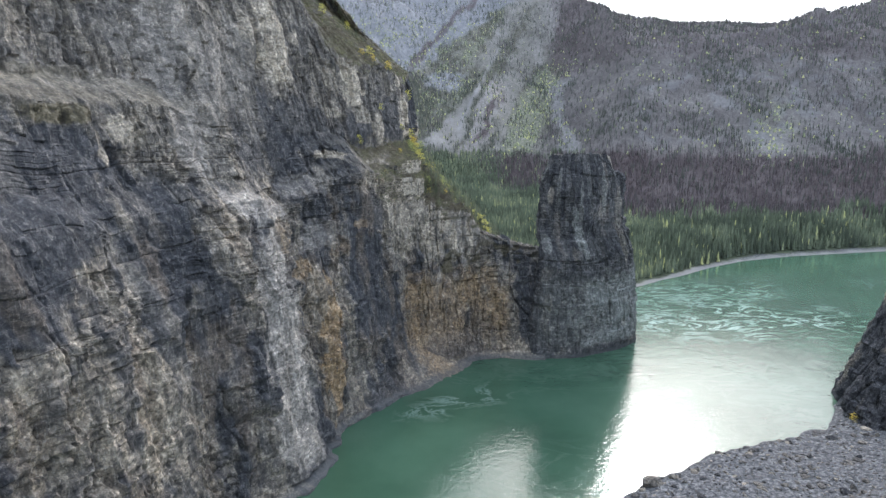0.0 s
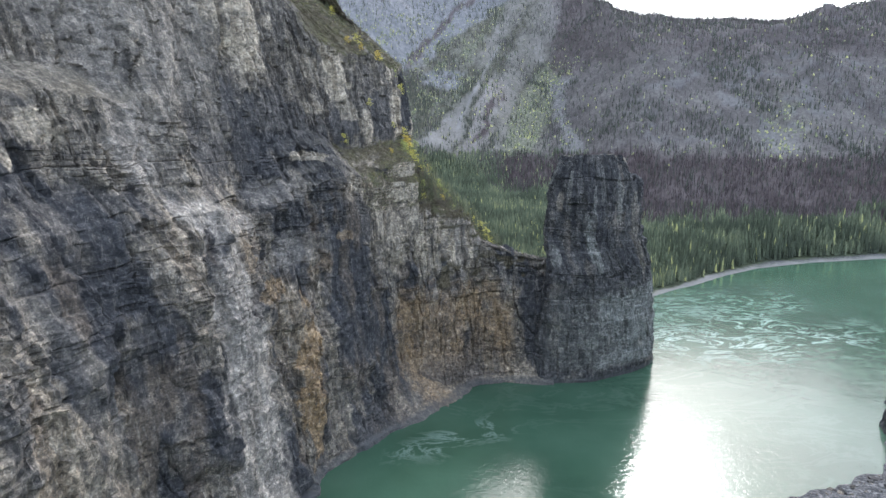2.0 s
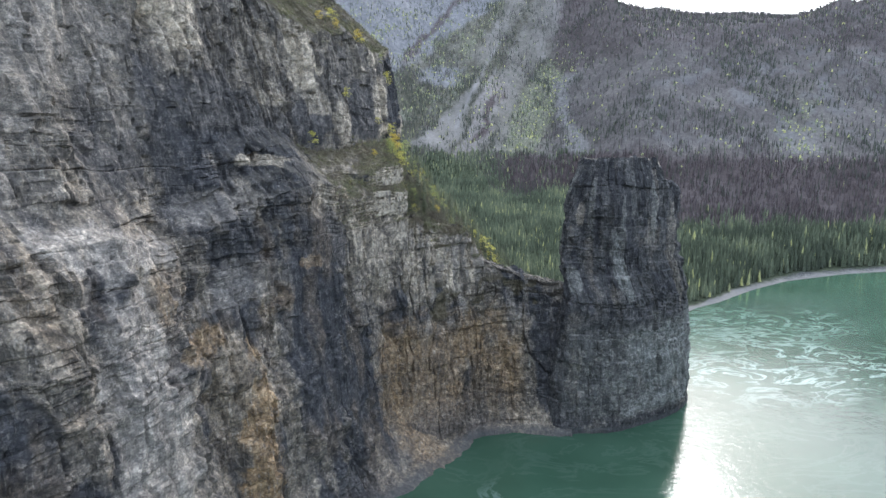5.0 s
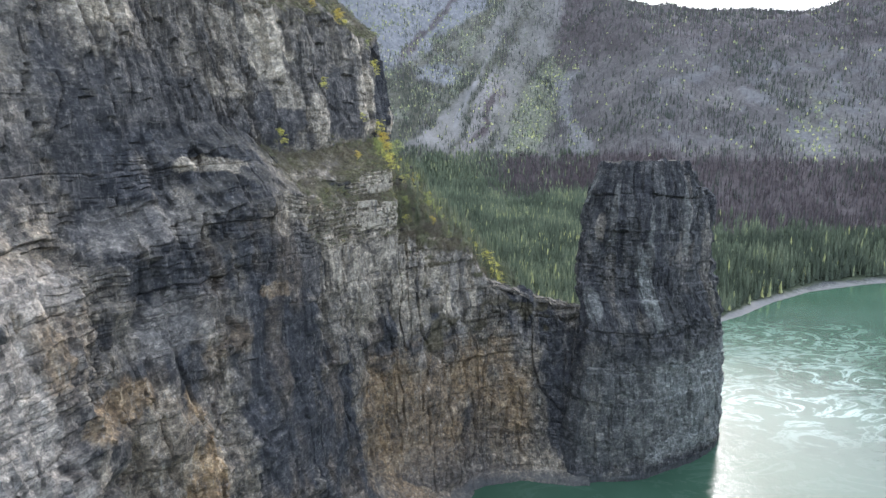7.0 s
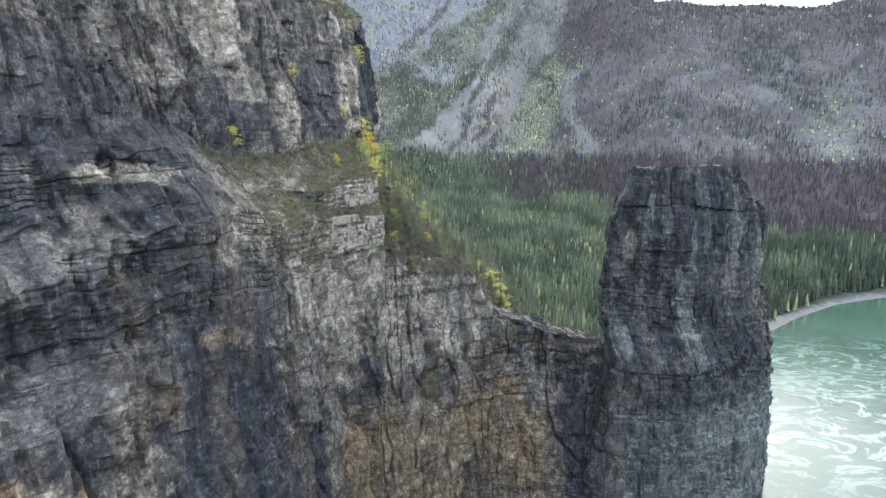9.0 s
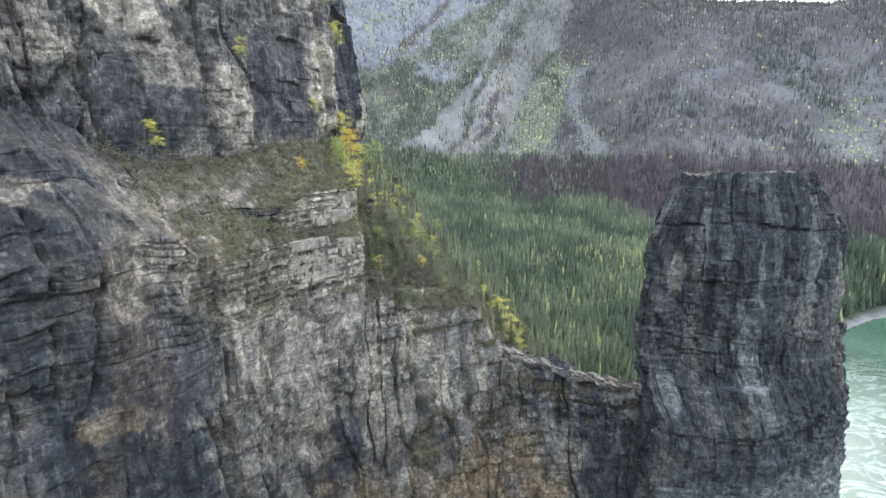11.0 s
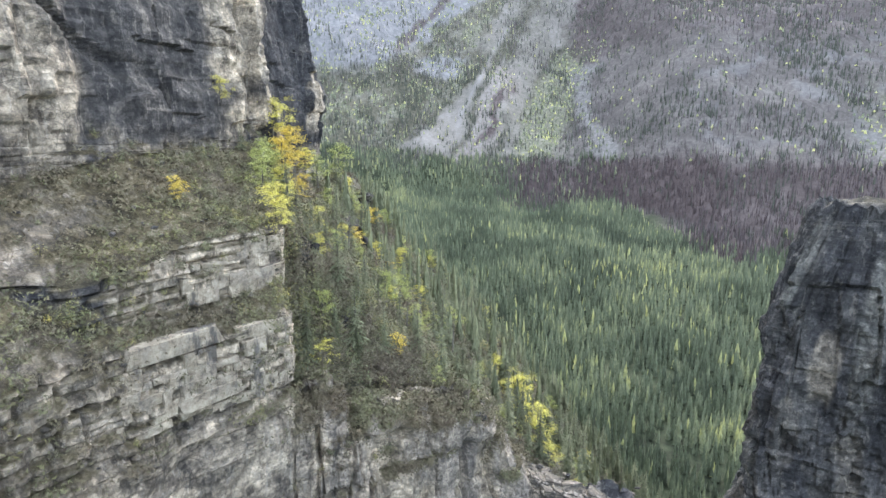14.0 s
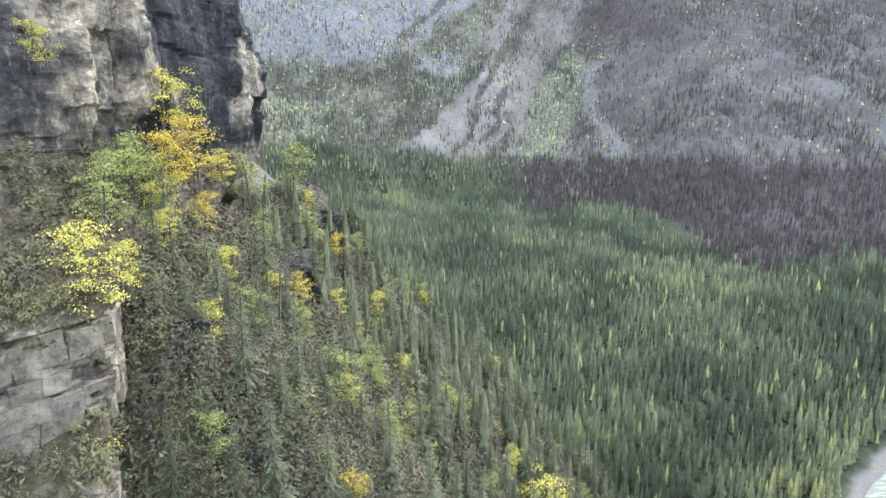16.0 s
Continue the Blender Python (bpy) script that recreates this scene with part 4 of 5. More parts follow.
    crag = np.maximum(crag, 0.35 * step(0.3, 0.5, fbm(x / 18, z / 9, 1, 4, 5)) * step(0.28, 0.34, r) * step(90, 120, h))
    gully = band(r, -0.052 + 0.064 * (h - 228) / 100, 0.007, 0.004) * step(215, 228, h)
    return dict(scree=scree, chute=np.clip(chute, 0, 1), tan=tan, char=np.maximum(char, 0.8 * gully), herb=herb * (1 - scree), rib=rib, crag=np.clip(crag, 0, 1), slope=slope, bearing=r, height=h)


def build_ground():
    def axis(cuts):
        out = []
        for a, b, d in cuts:
            out.append(np.arange(a, b, d))
        return np.r_[np.concatenate(out), cuts[-1][1]]
    xs = axis([(-2600, -700, 60), (-700, -160, 8), (-160, 260, 2.0), (260, 700, 5), (700, 1200, 12), (1200, 3600, 80)])
    ys = axis([(-1500, -200, 60), (-200, 90, 10), (90, 460, 2.0), (460, 1300, 4.5), (1300, 1900, 12), (1900, 3600, 80)])
    X, Y = np.meshgrid(xs, ys)
    Z = land(X, Y)
    wall_x = np.interp(Y, [-60, 95, 143, 203, 241, 285, 306, 340], [-118, -80, -77, -61, -37, -18, -13.5, -60])
    behind = wall_x - X
    Z = np.where((behind > 4) & (Y < 330), np.interp(behind, [4, 60, 78, 200, 900], [70, 92, 228, 246, 300]), Z)
    inland = bank_side(X, Y)
    r = X / np.maximum(Y, 50)
    foot = 830 - 175 * step(0.17, 0.36, r) - 160 * step(0.0, -0.5, r)
    up = Y - foot
    side = mountain(X, Y, Z)
    far = step(500, 540, Y)
    burnt = far * np.clip(side["slope"] * step(0.13, 0.2, side["bearing"]) + side["char"], 0, 1)
    near = (X > 30) & (Y < 300)
    gravel = np.where(near, 1.0, step(100, 112, X) * step(-3, 0, inland) * step(1.0, 0.6, (inland + 2 * fbm(X / 12, Y / 12, 0, 2, 8)) / (5.5 + 5 * step(220, 280, X))))
    strand = np.where(near, 0.0, step(100, 112, X) * 0.75 * step(-2, 0.5, inland) * step(6.5, 4, inland + 2 * fbm(X / 12, Y / 12, 0, 2, 8)))
    woods = step(340, 352, Y) * step(86, 70, Z) * (1 - side["char"] * far)
    ob = mesh_object("ground", np.dstack([X, Y, Z]).reshape(-1, 3), grid_faces(*X.shape), GROUND, smooth=True,
                     masks=dict(woods=woods * (1 - strand), burnt=burnt, gravel=gravel * (1 - strand), chute=np.maximum(far * side["chute"], strand), **{k: far * side[k] for k in ("char", "crag", "scree", "tan", "herb", "rib")}))
    return tagged(ob, "valley floor, burnt slopes, scree and gravel shores", "ground", kind="structure")


build_ground()


def build_water():
    xs, ys = np.r_[np.linspace(-400, 1600, 201)], np.r_[np.linspace(-600, 800, 141)]
    X, Y = np.meshgrid(xs, ys)
    foam = 2.6 * np.exp(-((X - 170) / 60) ** 2 - ((Y - 318) / 28) ** 2) * step(-0.4, 0.3, fbm(X / 25, Y / 25, 0, 3, 22)) + step(0.05, 0.5, 0.35 + fbm(X / 70, Y / 70, 0, 2, 2)) * step(285, 325, Y + 0 * X) * step(75, 110, X) * step(440, 380, Y) + 0.12 * step(0, 0.4, fbm(X / 40, Y / 40, 0, 2, 12)) + 0.9 * step(10, 3, np.abs(Y - 214 - 0.5 * (X + 2))) * step(-18, -8, X) * step(28, 16, X)
    ob = mesh_object("water", np.dstack([X, Y, 0 * X]).reshape(-1, 3), grid_faces(*X.shape), WATER, smooth=True, masks=dict(foam=0.34 * np.clip(foam, 0, 2.2)))
    return tagged(ob, "silty green river with foam threads and sky glare", "river", kind="structure")


build_water()


# ---- forest ----
def conifers(name, x, y, z, tall, wide, tone, mat, tiers=3, sides=6, label=""):
    """Many far conifers in one mesh: ragged cones stacked on each tree."""
    rng = np.random.default_rng(len(x))
    n = len(x)
    verts, faces, tones, base = [], [], [], 0
    for k in range(tiers):
        lo, hi = 0.06 + 0.74 * k / tiers, 0.06 + 0.74 * (k + 1) / tiers + 0.24
        r = wide * (1 - 0.72 * k / tiers) * 0.5
        ang = (np.arange(sides) / sides * 2 * np.pi)[None] + rng.uniform(0, 6, (n, 1))
        rad = r[:, None] * rng.uniform(0.55, 1.3, (n, sides))
        ring = np.stack([x[:, None] + rad * np.cos(ang), y[:, None] + rad * np.sin(ang), z[:, None] + tall[:, None] * (lo + rng.uniform(-0.06, 0.05, (n, sides)))], -1)
        tip = np.stack([x + 0.03 * tall * rng.normal(size=n) * 0.4, y, z + tall * min(hi, 1.0)], -1)[:, None]
        verts.append(np.concatenate([ring, tip], 1).reshape(-1, 3))
        i = np.arange(n)[:, None] * (sides + 1) + base
        j = np.arange(sides)[None]
        faces.append(np.stack([i + j, i + (j + 1) % sides, i + sides + 0 * j], -1).reshape(-1, 3))
        # each higher tier is toned lighter, painting light on the treetops
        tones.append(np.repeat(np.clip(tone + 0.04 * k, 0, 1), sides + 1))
        base += n * (sides + 1)
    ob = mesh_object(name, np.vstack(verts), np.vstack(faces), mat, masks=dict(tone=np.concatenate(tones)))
    return tagged(ob, label, "forest", kind="stuff")


def scatter(count, x0, x1, y0, y1, seed):
    rng = np.random.default_rng(seed)
    return rng.uniform(x0, x1, count), rng.uniform(y0, y1, count), rng


def build_forest():
    x, y, rng = scatter(112000, -260, 720, 345, 880, 4)
    z = land(x, y)
    inland = bank_side(x, y)
    r = x / y
    foot = 830 - 175 * step(0.17, 0.36, r) - 160 * step(0.0, -0.5, r)
    edge = y - foot + 30 * fbm(x / 50, y / 50, 0, 3, 4)
    side = mountain(x, y, z)
    keep = (inland > 7.5 + 4 * step(220, 280, x)) & (edge < -40 + 400 * step(0.26, 0.18, r)) & (side["height"] < 80 + 12 * step(0.0, -0.03, r)) & (rng.uniform(size=len(x)) > 0.93 * side["char"]) & (x > -0.5 * (y - 240)) & (x < 0.85 * y)
    keep &= (np.interp(x, [-200, 60, 110], [338, 345, 350]) < y) & (rng.uniform(size=len(x)) < 0.55 + 0.45 * step(-0.5, 0.3, fbm(x / 22, y / 22, 0, 3, 44)))
    x, y, z, inland = x[keep], y[keep], z[keep], inland[keep]
    n = len(x)
    tall = rng.uniform(5.0, 10.5, n) * (1 + 0.25 * fbm(x / 40, y / 40, 0, 2, 45)) * (1 + 0.35 * step(0.36, 0.5, x / y))
    # the last term darkens the right-hand trees, cloud shade put into their tone
    tone = np.clip(rng.normal(0.4, 0.13, n) + 0.34 * fbm(x / 35, y / 35, 0, 4, 46) - 0.16 * step(0.3, 0.5, x / y), 0, 0.8)
    near = y < 480
    wide = tall * rng.uniform(0.2, 0.31, n)
    for part_of, tiers, sides in ((near, 5, 5), (~near, 3, 4)):
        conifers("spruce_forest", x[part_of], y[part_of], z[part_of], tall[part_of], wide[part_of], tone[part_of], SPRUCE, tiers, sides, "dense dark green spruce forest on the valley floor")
    stand_of = np.exp(-((x - 119) / 45) ** 2 - ((y - 566) / 25) ** 2)
    pick = (rng.uniform(size=n) < 0.06 + 0.13 * step(0.15, 0.5, fbm(x / 45, y / 30, 0, 3, 49)) + 0.5 * stand_of) & (rng.uniform(size=n) < 0.45)
    m = pick.sum()
    conifers("birch_stands", x[pick] + 1.2, y[pick] - 1.0, z[pick], tall[pick] * rng.uniform(0.5, 1.05, m), tall[pick] * rng.uniform(0.2, 0.36, m), np.clip(rng.normal(0.88, 0.06, m) + 0.12 * stand_of[pick] + 0.3 * (rng.uniform(size=m) < 0.05), 0, 1), SPRUCE, 2, 6, "pale green and yellowing birches among the spruces")


build_forest()


def build_burn():
    x, y, rng = scatter(210000, -420, 1000, 560, 1300, 5)
    z = land(x, y)
    side = mountain(x, y, z)
    r = side["bearing"]
    chance = 0.2 + 0.55 * step(-0.3, 0.4, fbm(x / 60, y / 60, 0, 3, 54)) - 0.08 * step(0.2, 0.25, r)
    chance = np.maximum(0.85 * chance, side["char"]) * (1 - np.clip(1.15 * side["scree"], 0, 1)) * (1 - 0.9 * side["chute"]) * (1 - 0.8 * side["rib"]) * (1 - 0.7 * side["crag"]) * (1 - 0.75 * side["tan"])
    keep = (side["height"] > 66 - 62 * (side["char"] > 0.2)) & (x > -0.5 * (y - 240)) & (x < 0.9 * y) & (rng.uniform(size=len(x)) < chance)
    x, y, z, r = x[keep], y[keep], z[keep], r[keep]
    side = {k: v[keep] for k, v in side.items()}
    n = len(x)
    tall = rng.uniform(3.5, 9.5, n)
    green = rng.uniform(size=n) < (0.3 + 0.45 * step(-0.3, 0.4, fbm(x / 70, y / 70, 0, 3, 57)) + 0.25 * (r < 0.1)) * (1 - 0.8 * side["char"])
    dead = ~green
    tone = np.clip(rng.normal(0.3, 0.12, n) - 0.08 * (r > 0.2) + 0.55 * (rng.uniform(size=n) < 0.04 + 0.12 * (r < 0.1)), 0, 1)
    conifers("sparse_spruces", x[green], y[green], z[green], tall[green], tall[green] * 0.19, np.clip(tone[green], 0, 1), FAR_SPRUCE, 1, 4, "scattered green spruces on the burnt mountain slope")
    conifers("burnt_snags", x[dead], y[dead], z[dead], tall[dead], tall[dead] * 0.13, np.clip(rng.uniform(0.2, 1, dead.sum()) - 0.55 * side["char"][dead], 0, 1), SNAG, 1, 3, "grey and purple-brown standing burnt trunks on the slope")


# spruce tones greyed and flattened, so the colour carries the haze of distance
FAR_SPRUCE = make_needles("slope_needles", [(0.0, (0.07, 0.075, 0.063)), (0.35, (0.09, 0.098, 0.078)), (0.6, (0.118, 0.125, 0.095)), (0.82, (0.21, 0.215, 0.145)), (1.0, (0.42, 0.4, 0.22))])
SNAG = make_needles("burnt_wood", [(0.0, (0.078, 0.06, 0.062)), (0.4, (0.115, 0.098, 0.1)), (0.75, (0.152, 0.136, 0.136)), (1.0, (0.24, 0.225, 0.218))])
build_burn()


def build_far_shrubs():
    """Yellowing birch and willow thickets in clumps on the mountain."""
    x, y, rng = scatter(60000, -420, 900, 560, 1250, 15)
    side = mountain(x, y, land(x, y))
    chance = 0.6 * side["herb"] + 0.25 * side["rib"] + 0.12 * side["tan"] + 0.05 * side["slope"] + 0.07 * side["slope"] * step(0.03, 0.0, side["bearing"])
    keep = (side["height"] > 40) & (side["height"] < 330) & (rng.uniform(size=len(x)) < chance * (1 - side["scree"])) & (x > -0.5 * (y - 240))
    x, y = x[keep], y[keep]
    n = len(x)
    conifers("autumn_shrubs", x, y, land(x, y) - 0.3, rng.uniform(1.6, 4.6, n), rng.uniform(1.6, 3.8, n), np.clip(rng.normal(0.78, 0.16, n), 0.4, 1.0), SPRUCE, 1, 6, "yellow-green autumn thickets on the mountain slope")


build_far_shrubs()


# ---- trees that stand close by ----
ASPEN_YELLOW = make_leaf("yellow_leaves", (0.46, 0.41, 0.07), (0.8, 0.74, 0.2))
ASPEN_GREEN = make_leaf("yellow_green_leaves", (0.2, 0.235, 0.075), (0.48, 0.5, 0.17))
ASPEN_ORANGE = make_leaf("orange_leaves", (0.48, 0.36, 0.05), (0.82, 0.63, 0.14))
PALE_BARK = make_bark("pale_bark", (0.07, 0.065, 0.055), (0.22, 0.21, 0.18))


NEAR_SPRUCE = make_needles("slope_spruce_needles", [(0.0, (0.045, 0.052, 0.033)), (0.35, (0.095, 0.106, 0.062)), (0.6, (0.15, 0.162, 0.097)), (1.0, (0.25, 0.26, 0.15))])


def tube(path, radii, sides=5):
    """Vertices and triangles of a tapered limb along a path."""
    v, f = [], []
    for (p, r) in zip(path, radii):
        for k in range(sides):
            a = 2 * math.pi * k / sides
            v.append((p[0] + r * math.cos(a), p[1] + r * math.sin(a), p[2]))
    for i in range(len(path) - 1):
        for k in range(sides):
            a, b = i * sides + k, i * sides + (k + 1) % sides
            f += [(a, b, b + sides), (a, b + sides, a + sides)]
    return v, f


def joined(pieces):
    v, f = [], []
    for pv, pf in pieces:
        f += [tuple(i + len(v) for i in q) for q in pf]
        v += pv
    return np.asarray(v, float), np.asarray(f)


def spruce_tree(tall, seed, tone):
    """A narrow boreal spruce: bole, and whorls of drooping ragged boughs."""
    rng = np.random.default_rng(seed)
    root = new("spruce_tree")
    bend = rng.uniform(-0.02, 0.02, 2) * tall
    path = [(bend[0] * q * q, bend[1] * q * q, tall * q) for q in (-0.06, 0.3, 0.65, 1.0)]
    v, f = joined([tube(path, [0.016 * tall, 0.012 * tall, 0.007 * tall, 0.002 * tall])])
    mesh_object("trunk", v, f, BARK, root)
    verts, faces, tones = [], [], []
    z = 0.07 * tall
    while z < 0.985 * tall:
        q = z / tall
        reach = tall * (0.02 + 0.15 * (1 - q) ** 0.8) * rng.uniform(0.6, 1.15)
        for k in range(rng.integers(7, 11)):
            a = rng.uniform(0, 6.283)
            d, side = np.array([math.cos(a), math.sin(a)]), np.array([-math.sin(a), math.cos(a)])
            r = reach * rng.uniform(0.5, 1.25)
            drop = r * rng.uniform(0.2, 0.6)
            o = np.array([bend[0] * q * q, bend[1] * q * q])
            shade = rng.uniform(-0.1, 0.1)
            for along_r in (0.2, 0.45, 0.65, 0.85, 1.0):
                for flip in (-1, 1):
                    w = 0.26 * r * rng.uniform(0.5, 1.1) * (1.15 - 0.6 * along_r)
                    p = o + d * r * along_r
                    e = p + side * w * flip + d * 0.5 * w
                    h = z - drop * along_r ** 1.3
                    base = len(verts)
                    verts += [(p[0] - d[0] * 0.15 * r, p[1] - d[1] * 0.15 * r, h + 0.05 * r), (p[0] + d[0] * 0.06 * r, p[1] + d[1] * 0.06 * r, h), (e[0], e[1], h - w * rng.uniform(0.1, 0.9))]
                    faces.append((base, base + 1, base + 2))
                    # boughs grow lighter from the stem to the tip
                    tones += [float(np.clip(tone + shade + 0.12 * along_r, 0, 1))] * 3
        z += tall * rng.uniform(0.016, 0.032)
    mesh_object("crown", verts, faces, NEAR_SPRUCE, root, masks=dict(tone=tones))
    return root


def leaf_cloud(centres, sizes, count, leaf, rng):
    """Small leaves in flat, gappy sprays round the twig ends."""
    which = rng.integers(0, len(centres), count)
    size = np.asarray(sizes)[which][:, None]
    off = rng.normal(size=(count, 3)) * size * (1, 1, 0.38)
    off[:, 2] -= 0.35 * np.hypot(off[:, 0], off[:, 1])
    c = np.asarray(centres)[which] + off
    up = np.array([0, 0, 1.0]) + rng.normal(size=(count, 3)) * 0.55 + 0.6 * off / size
    a = np.cross(up, rng.normal(size=(count, 3)))
    a /= np.linalg.norm(a, axis=1, keepdims=True)
    b = np.cross(up, a)
    b /= np.linalg.norm(b, axis=1, keepdims=True)
    s = leaf * rng.uniform(0.6, 1.3, (count, 1))
    v = np.stack([c - a * s, c + b * s * 0.6, c + a * s, c - b * s * 0.6], 1).reshape(-1, 3)
    return v, np.arange(count * 4).reshape(-1, 4)


def aspen_tree(tall, seed, leaves, name="aspen_tree", count=2600):
    """A small broadleaf tree: crooked stem, limbs, and gappy clumps of autumn leaves."""
    rng = np.random.default_rng(seed)
    root = new(name)
    sway = rng.uniform(-0.12, 0.12, 2) * tall
    stem = [(sway[0] * q * q, sway[1] * q * q, tall * q) for q in (-0.08, 0.25, 0.55, 0.92)]
    pieces, ends, sizes = [tube(stem, [0.022 * tall, 0.017 * tall, 0.011 * tall, 0.003 * tall])], [stem[-1]], [0.07 * tall]
    for k in range(rng.integers(17, 24)):
        q = rng.uniform(0.12, 0.92)
        o = np.array([sway[0] * q * q, sway[1] * q * q, tall * q])
        a = rng.uniform(0, 6.283)
        reach = tall * rng.uniform(0.16, 0.46) * (1.2 - 0.75 * q)
        tip = o + np.array([math.cos(a) * reach, math.sin(a) * reach, reach * rng.uniform(0.1, 0.8)])
        pieces.append(tube([tuple(o), tuple((o + tip) / 2 + (0, 0, 0.03 * tall)), tuple(tip)], [0.009 * tall, 0.006 * tall, 0.002 * tall], 4))
        for e in (tip, (o + tip) / 2 + rng.normal(size=3) * 0.04 * tall):
            ends.append(tuple(e))
            sizes.append(tall * rng.uniform(0.04, 0.085))
    v, f = joined(pieces)
    mesh_object("trunk", v, f, PALE_BARK, root)
    v, f = leaf_cloud(ends, sizes, count, 0.009 * tall + 0.017, rng)
    mesh_object("crown", v, f, leaves, root)
    return root


def dead_tree(x, y, z, tall, seed):
    """A grey standing trunk with broken limbs."""
    rng = np.random.default_rng(seed)
    root = new("dead_tree")
    lean = rng.uniform(-0.06, 0.06, 2) * tall
    path = [(lean[0] * q, lean[1] * q, tall * q) for q in (-0.05, 0.35, 0.7, 1.0)]
    v, f = joined([tube(path, [0.02 * tall, 0.016 * tall, 0.01 * tall, 0.004 * tall])])
    mesh_object("trunk", v, f, PALE_BARK, root)
    for k in range(9):
        q, a, r = rng.uniform(0.3, 0.95), rng.uniform(0, 6.283), tall * rng.uniform(0.05, 0.16)
        o = np.array([lean[0] * q, lean[1] * q, tall * q])
        tip = o + np.array([math.cos(a) * r, math.sin(a) * r, r * rng.uniform(-0.3, 0.4)])
        v, f = joined([tube([tuple(o), tuple((o + tip) / 2), tuple(tip)], [0.006 * tall, 0.004 * tall, 0.002 * tall], 4)])
        mesh_object("limb", v, f, PALE_BARK, root)
    root.matrix_basis = pose(x, y, z)
    tagged(root, "bare grey dead trunk with broken limbs on the ledge", "dead tree", "dead trees on the slope")


def plant_all():
    rng = np.random.default_rng(21)
    spruces = [spruce_tree(8.0, 40 + k, 0.26 + 0.09 * k) for k in range(5)]
    aspens = {"y": [aspen_tree(4.0, 60 + k, ASPEN_YELLOW) for k in range(4)], "g": [aspen_tree(4.0, 70 + k, ASPEN_GREEN) for k in range(3)], "o": [aspen_tree(4.0, 80 + k, ASPEN_ORANGE) for k in range(2)]}
    words = {"y": "small aspen with bright yellow autumn leaves", "g": "small birch turning yellow-green among the spruces", "o": "small birch with golden orange autumn leaves"}

    def aspen(kind, x, y, z, tall):
        k = aspens[kind][rng.integers(len(aspens[kind]))]
        tall = 1.3 * tall
        q = tall / 4.0
        t = copy_thing(k, Matrix.Identity(4))
        t.matrix_basis = Matrix.LocRotScale((x, y, z - 0.2), Euler((0, 0, rng.uniform(0, 6.28))), (q * rng.uniform(0.9, 1.15), q * rng.uniform(0.9, 1.15), q))
        tagged(t, words[kind], "tree", "autumn trees on the cliff and slope")

    def spruce(x, y, z, tall):
        q = tall / 8.0
        t = copy_thing(spruces[rng.integers(5)], Matrix.Identity(4))
        t.matrix_basis = Matrix.LocRotScale((x, y, z - 0.2), Euler((0, 0, rng.uniform(0, 6.28))), (q * rng.uniform(0.85, 1.2), q * rng.uniform(0.85, 1.2), q))
        tagged(t, "slender dark green spruce on the steep slope", "tree", "spruces on the slope")

    rim = [(-25, 275, 134), (-20, 291, 129), (-17, 293, 122), (-31, 269, 137), (-33, 271, 140), (-54, 274, 158), (-25, 282, 133.5), (-36, 265, 139), (-43, 277, 152)]
    for x, y, z in rim:
        aspen("yogy"[rng.integers(4)], x, y, z, rng.uniform(2.5, 4.5))
    for x, y, z in [(-37, 283, 146), (-47, 280, 160), (-34, 267, 138), (-29, 276, 137), (-40, 281, 149), (-22, 288, 131), (-45, 276, 155), (-50, 282, 163), (-28, 272, 135)]:
        spruce(x, y, z, rng.uniform(4, 6.5))
    ledge = [("y", -16.8, 290.9, 103.2, 4.0), ("o", -14.6, 286.6, 98.2, 3.8), ("o", -14.1, 291, 98.9, 4.2), ("y", -10.6, 268.9, 94.0, 3.3), ("g", -12.8, 318, 94.6, 5.6), ("g", -15.4, 284.6, 97.6, 4.2), ("g", -15.0, 282, 97.2, 3.4), ("y", -34.6, 246.4, 101.2, 3.0),
             ("y", -19.6, 279.6, 107.4, 2.2), ("y", -27.4, 262.4, 115.6, 2.4), ("o", -19.3, 266, 97.1, 1.9), ("y", -13.4, 294.5, 98.4, 2.6), ("g", -12.8, 300, 96.4, 3.6), ("y", -11.2, 272.4, 94.4, 2.0), ("g", -15.8, 280.5, 98, 3.0), ("y", -13.6, 283, 96.4, 2.4), ("g", -14.2, 276.5, 97, 3.2), ("o", -12.4, 287.5, 95.2, 2.4), ("y", -12.2, 279, 95, 2.2)]
    for k, x, y, z, tall in ledge:
        aspen(k, x, y, z, 1.2 * tall)
    slope = [("y", -6.5, 271.2, 2.7), ("o", 1.1, 276.8, 2.5), ("y", 5.9, 282.5, 1.9), ("g", 2.5, 285.2, 3.2), ("g", -0.9, 283.8, 4.6), ("y", 19.2, 299.8, 5.9), ("y", 21.6, 294.2, 5.4), ("y", 22.8, 290.4, 3.2), ("y", 15.4, 302.2, 3.0), ("y", 31.7, 306.9, 2.6),
             ("g", -8.8, 308.4, 4.2), ("o", -6.5, 310.9, 3.2), ("y", -10.0, 284.0, 2.5), ("g", -11.1, 298.2, 3.4), ("g", 9, 299, 3.4), ("y", 26, 286, 2.4), ("g", -5.2, 288, 2.6), ("o", -2, 296, 2.2), ("y", 12.5, 286.5, 2.0), ("g", 6, 293, 3.0), ("y", 34, 311, 3.0), ("y", -8.2, 277.5, 2.6), ("g", -7.0, 281, 3.2), ("o", -6, 292, 2.8), ("y", -4, 300, 2.6), ("g", 0.5, 292, 3.4), ("y", 3, 298, 2.6)]
    for k, x, y, tall in slope:
        aspen(k, x, y, float(land(np.array([float(x)]), np.array([float(y)]))[0]), tall)
    aspen("o", 87.6, 287, 79.8, 2.4)
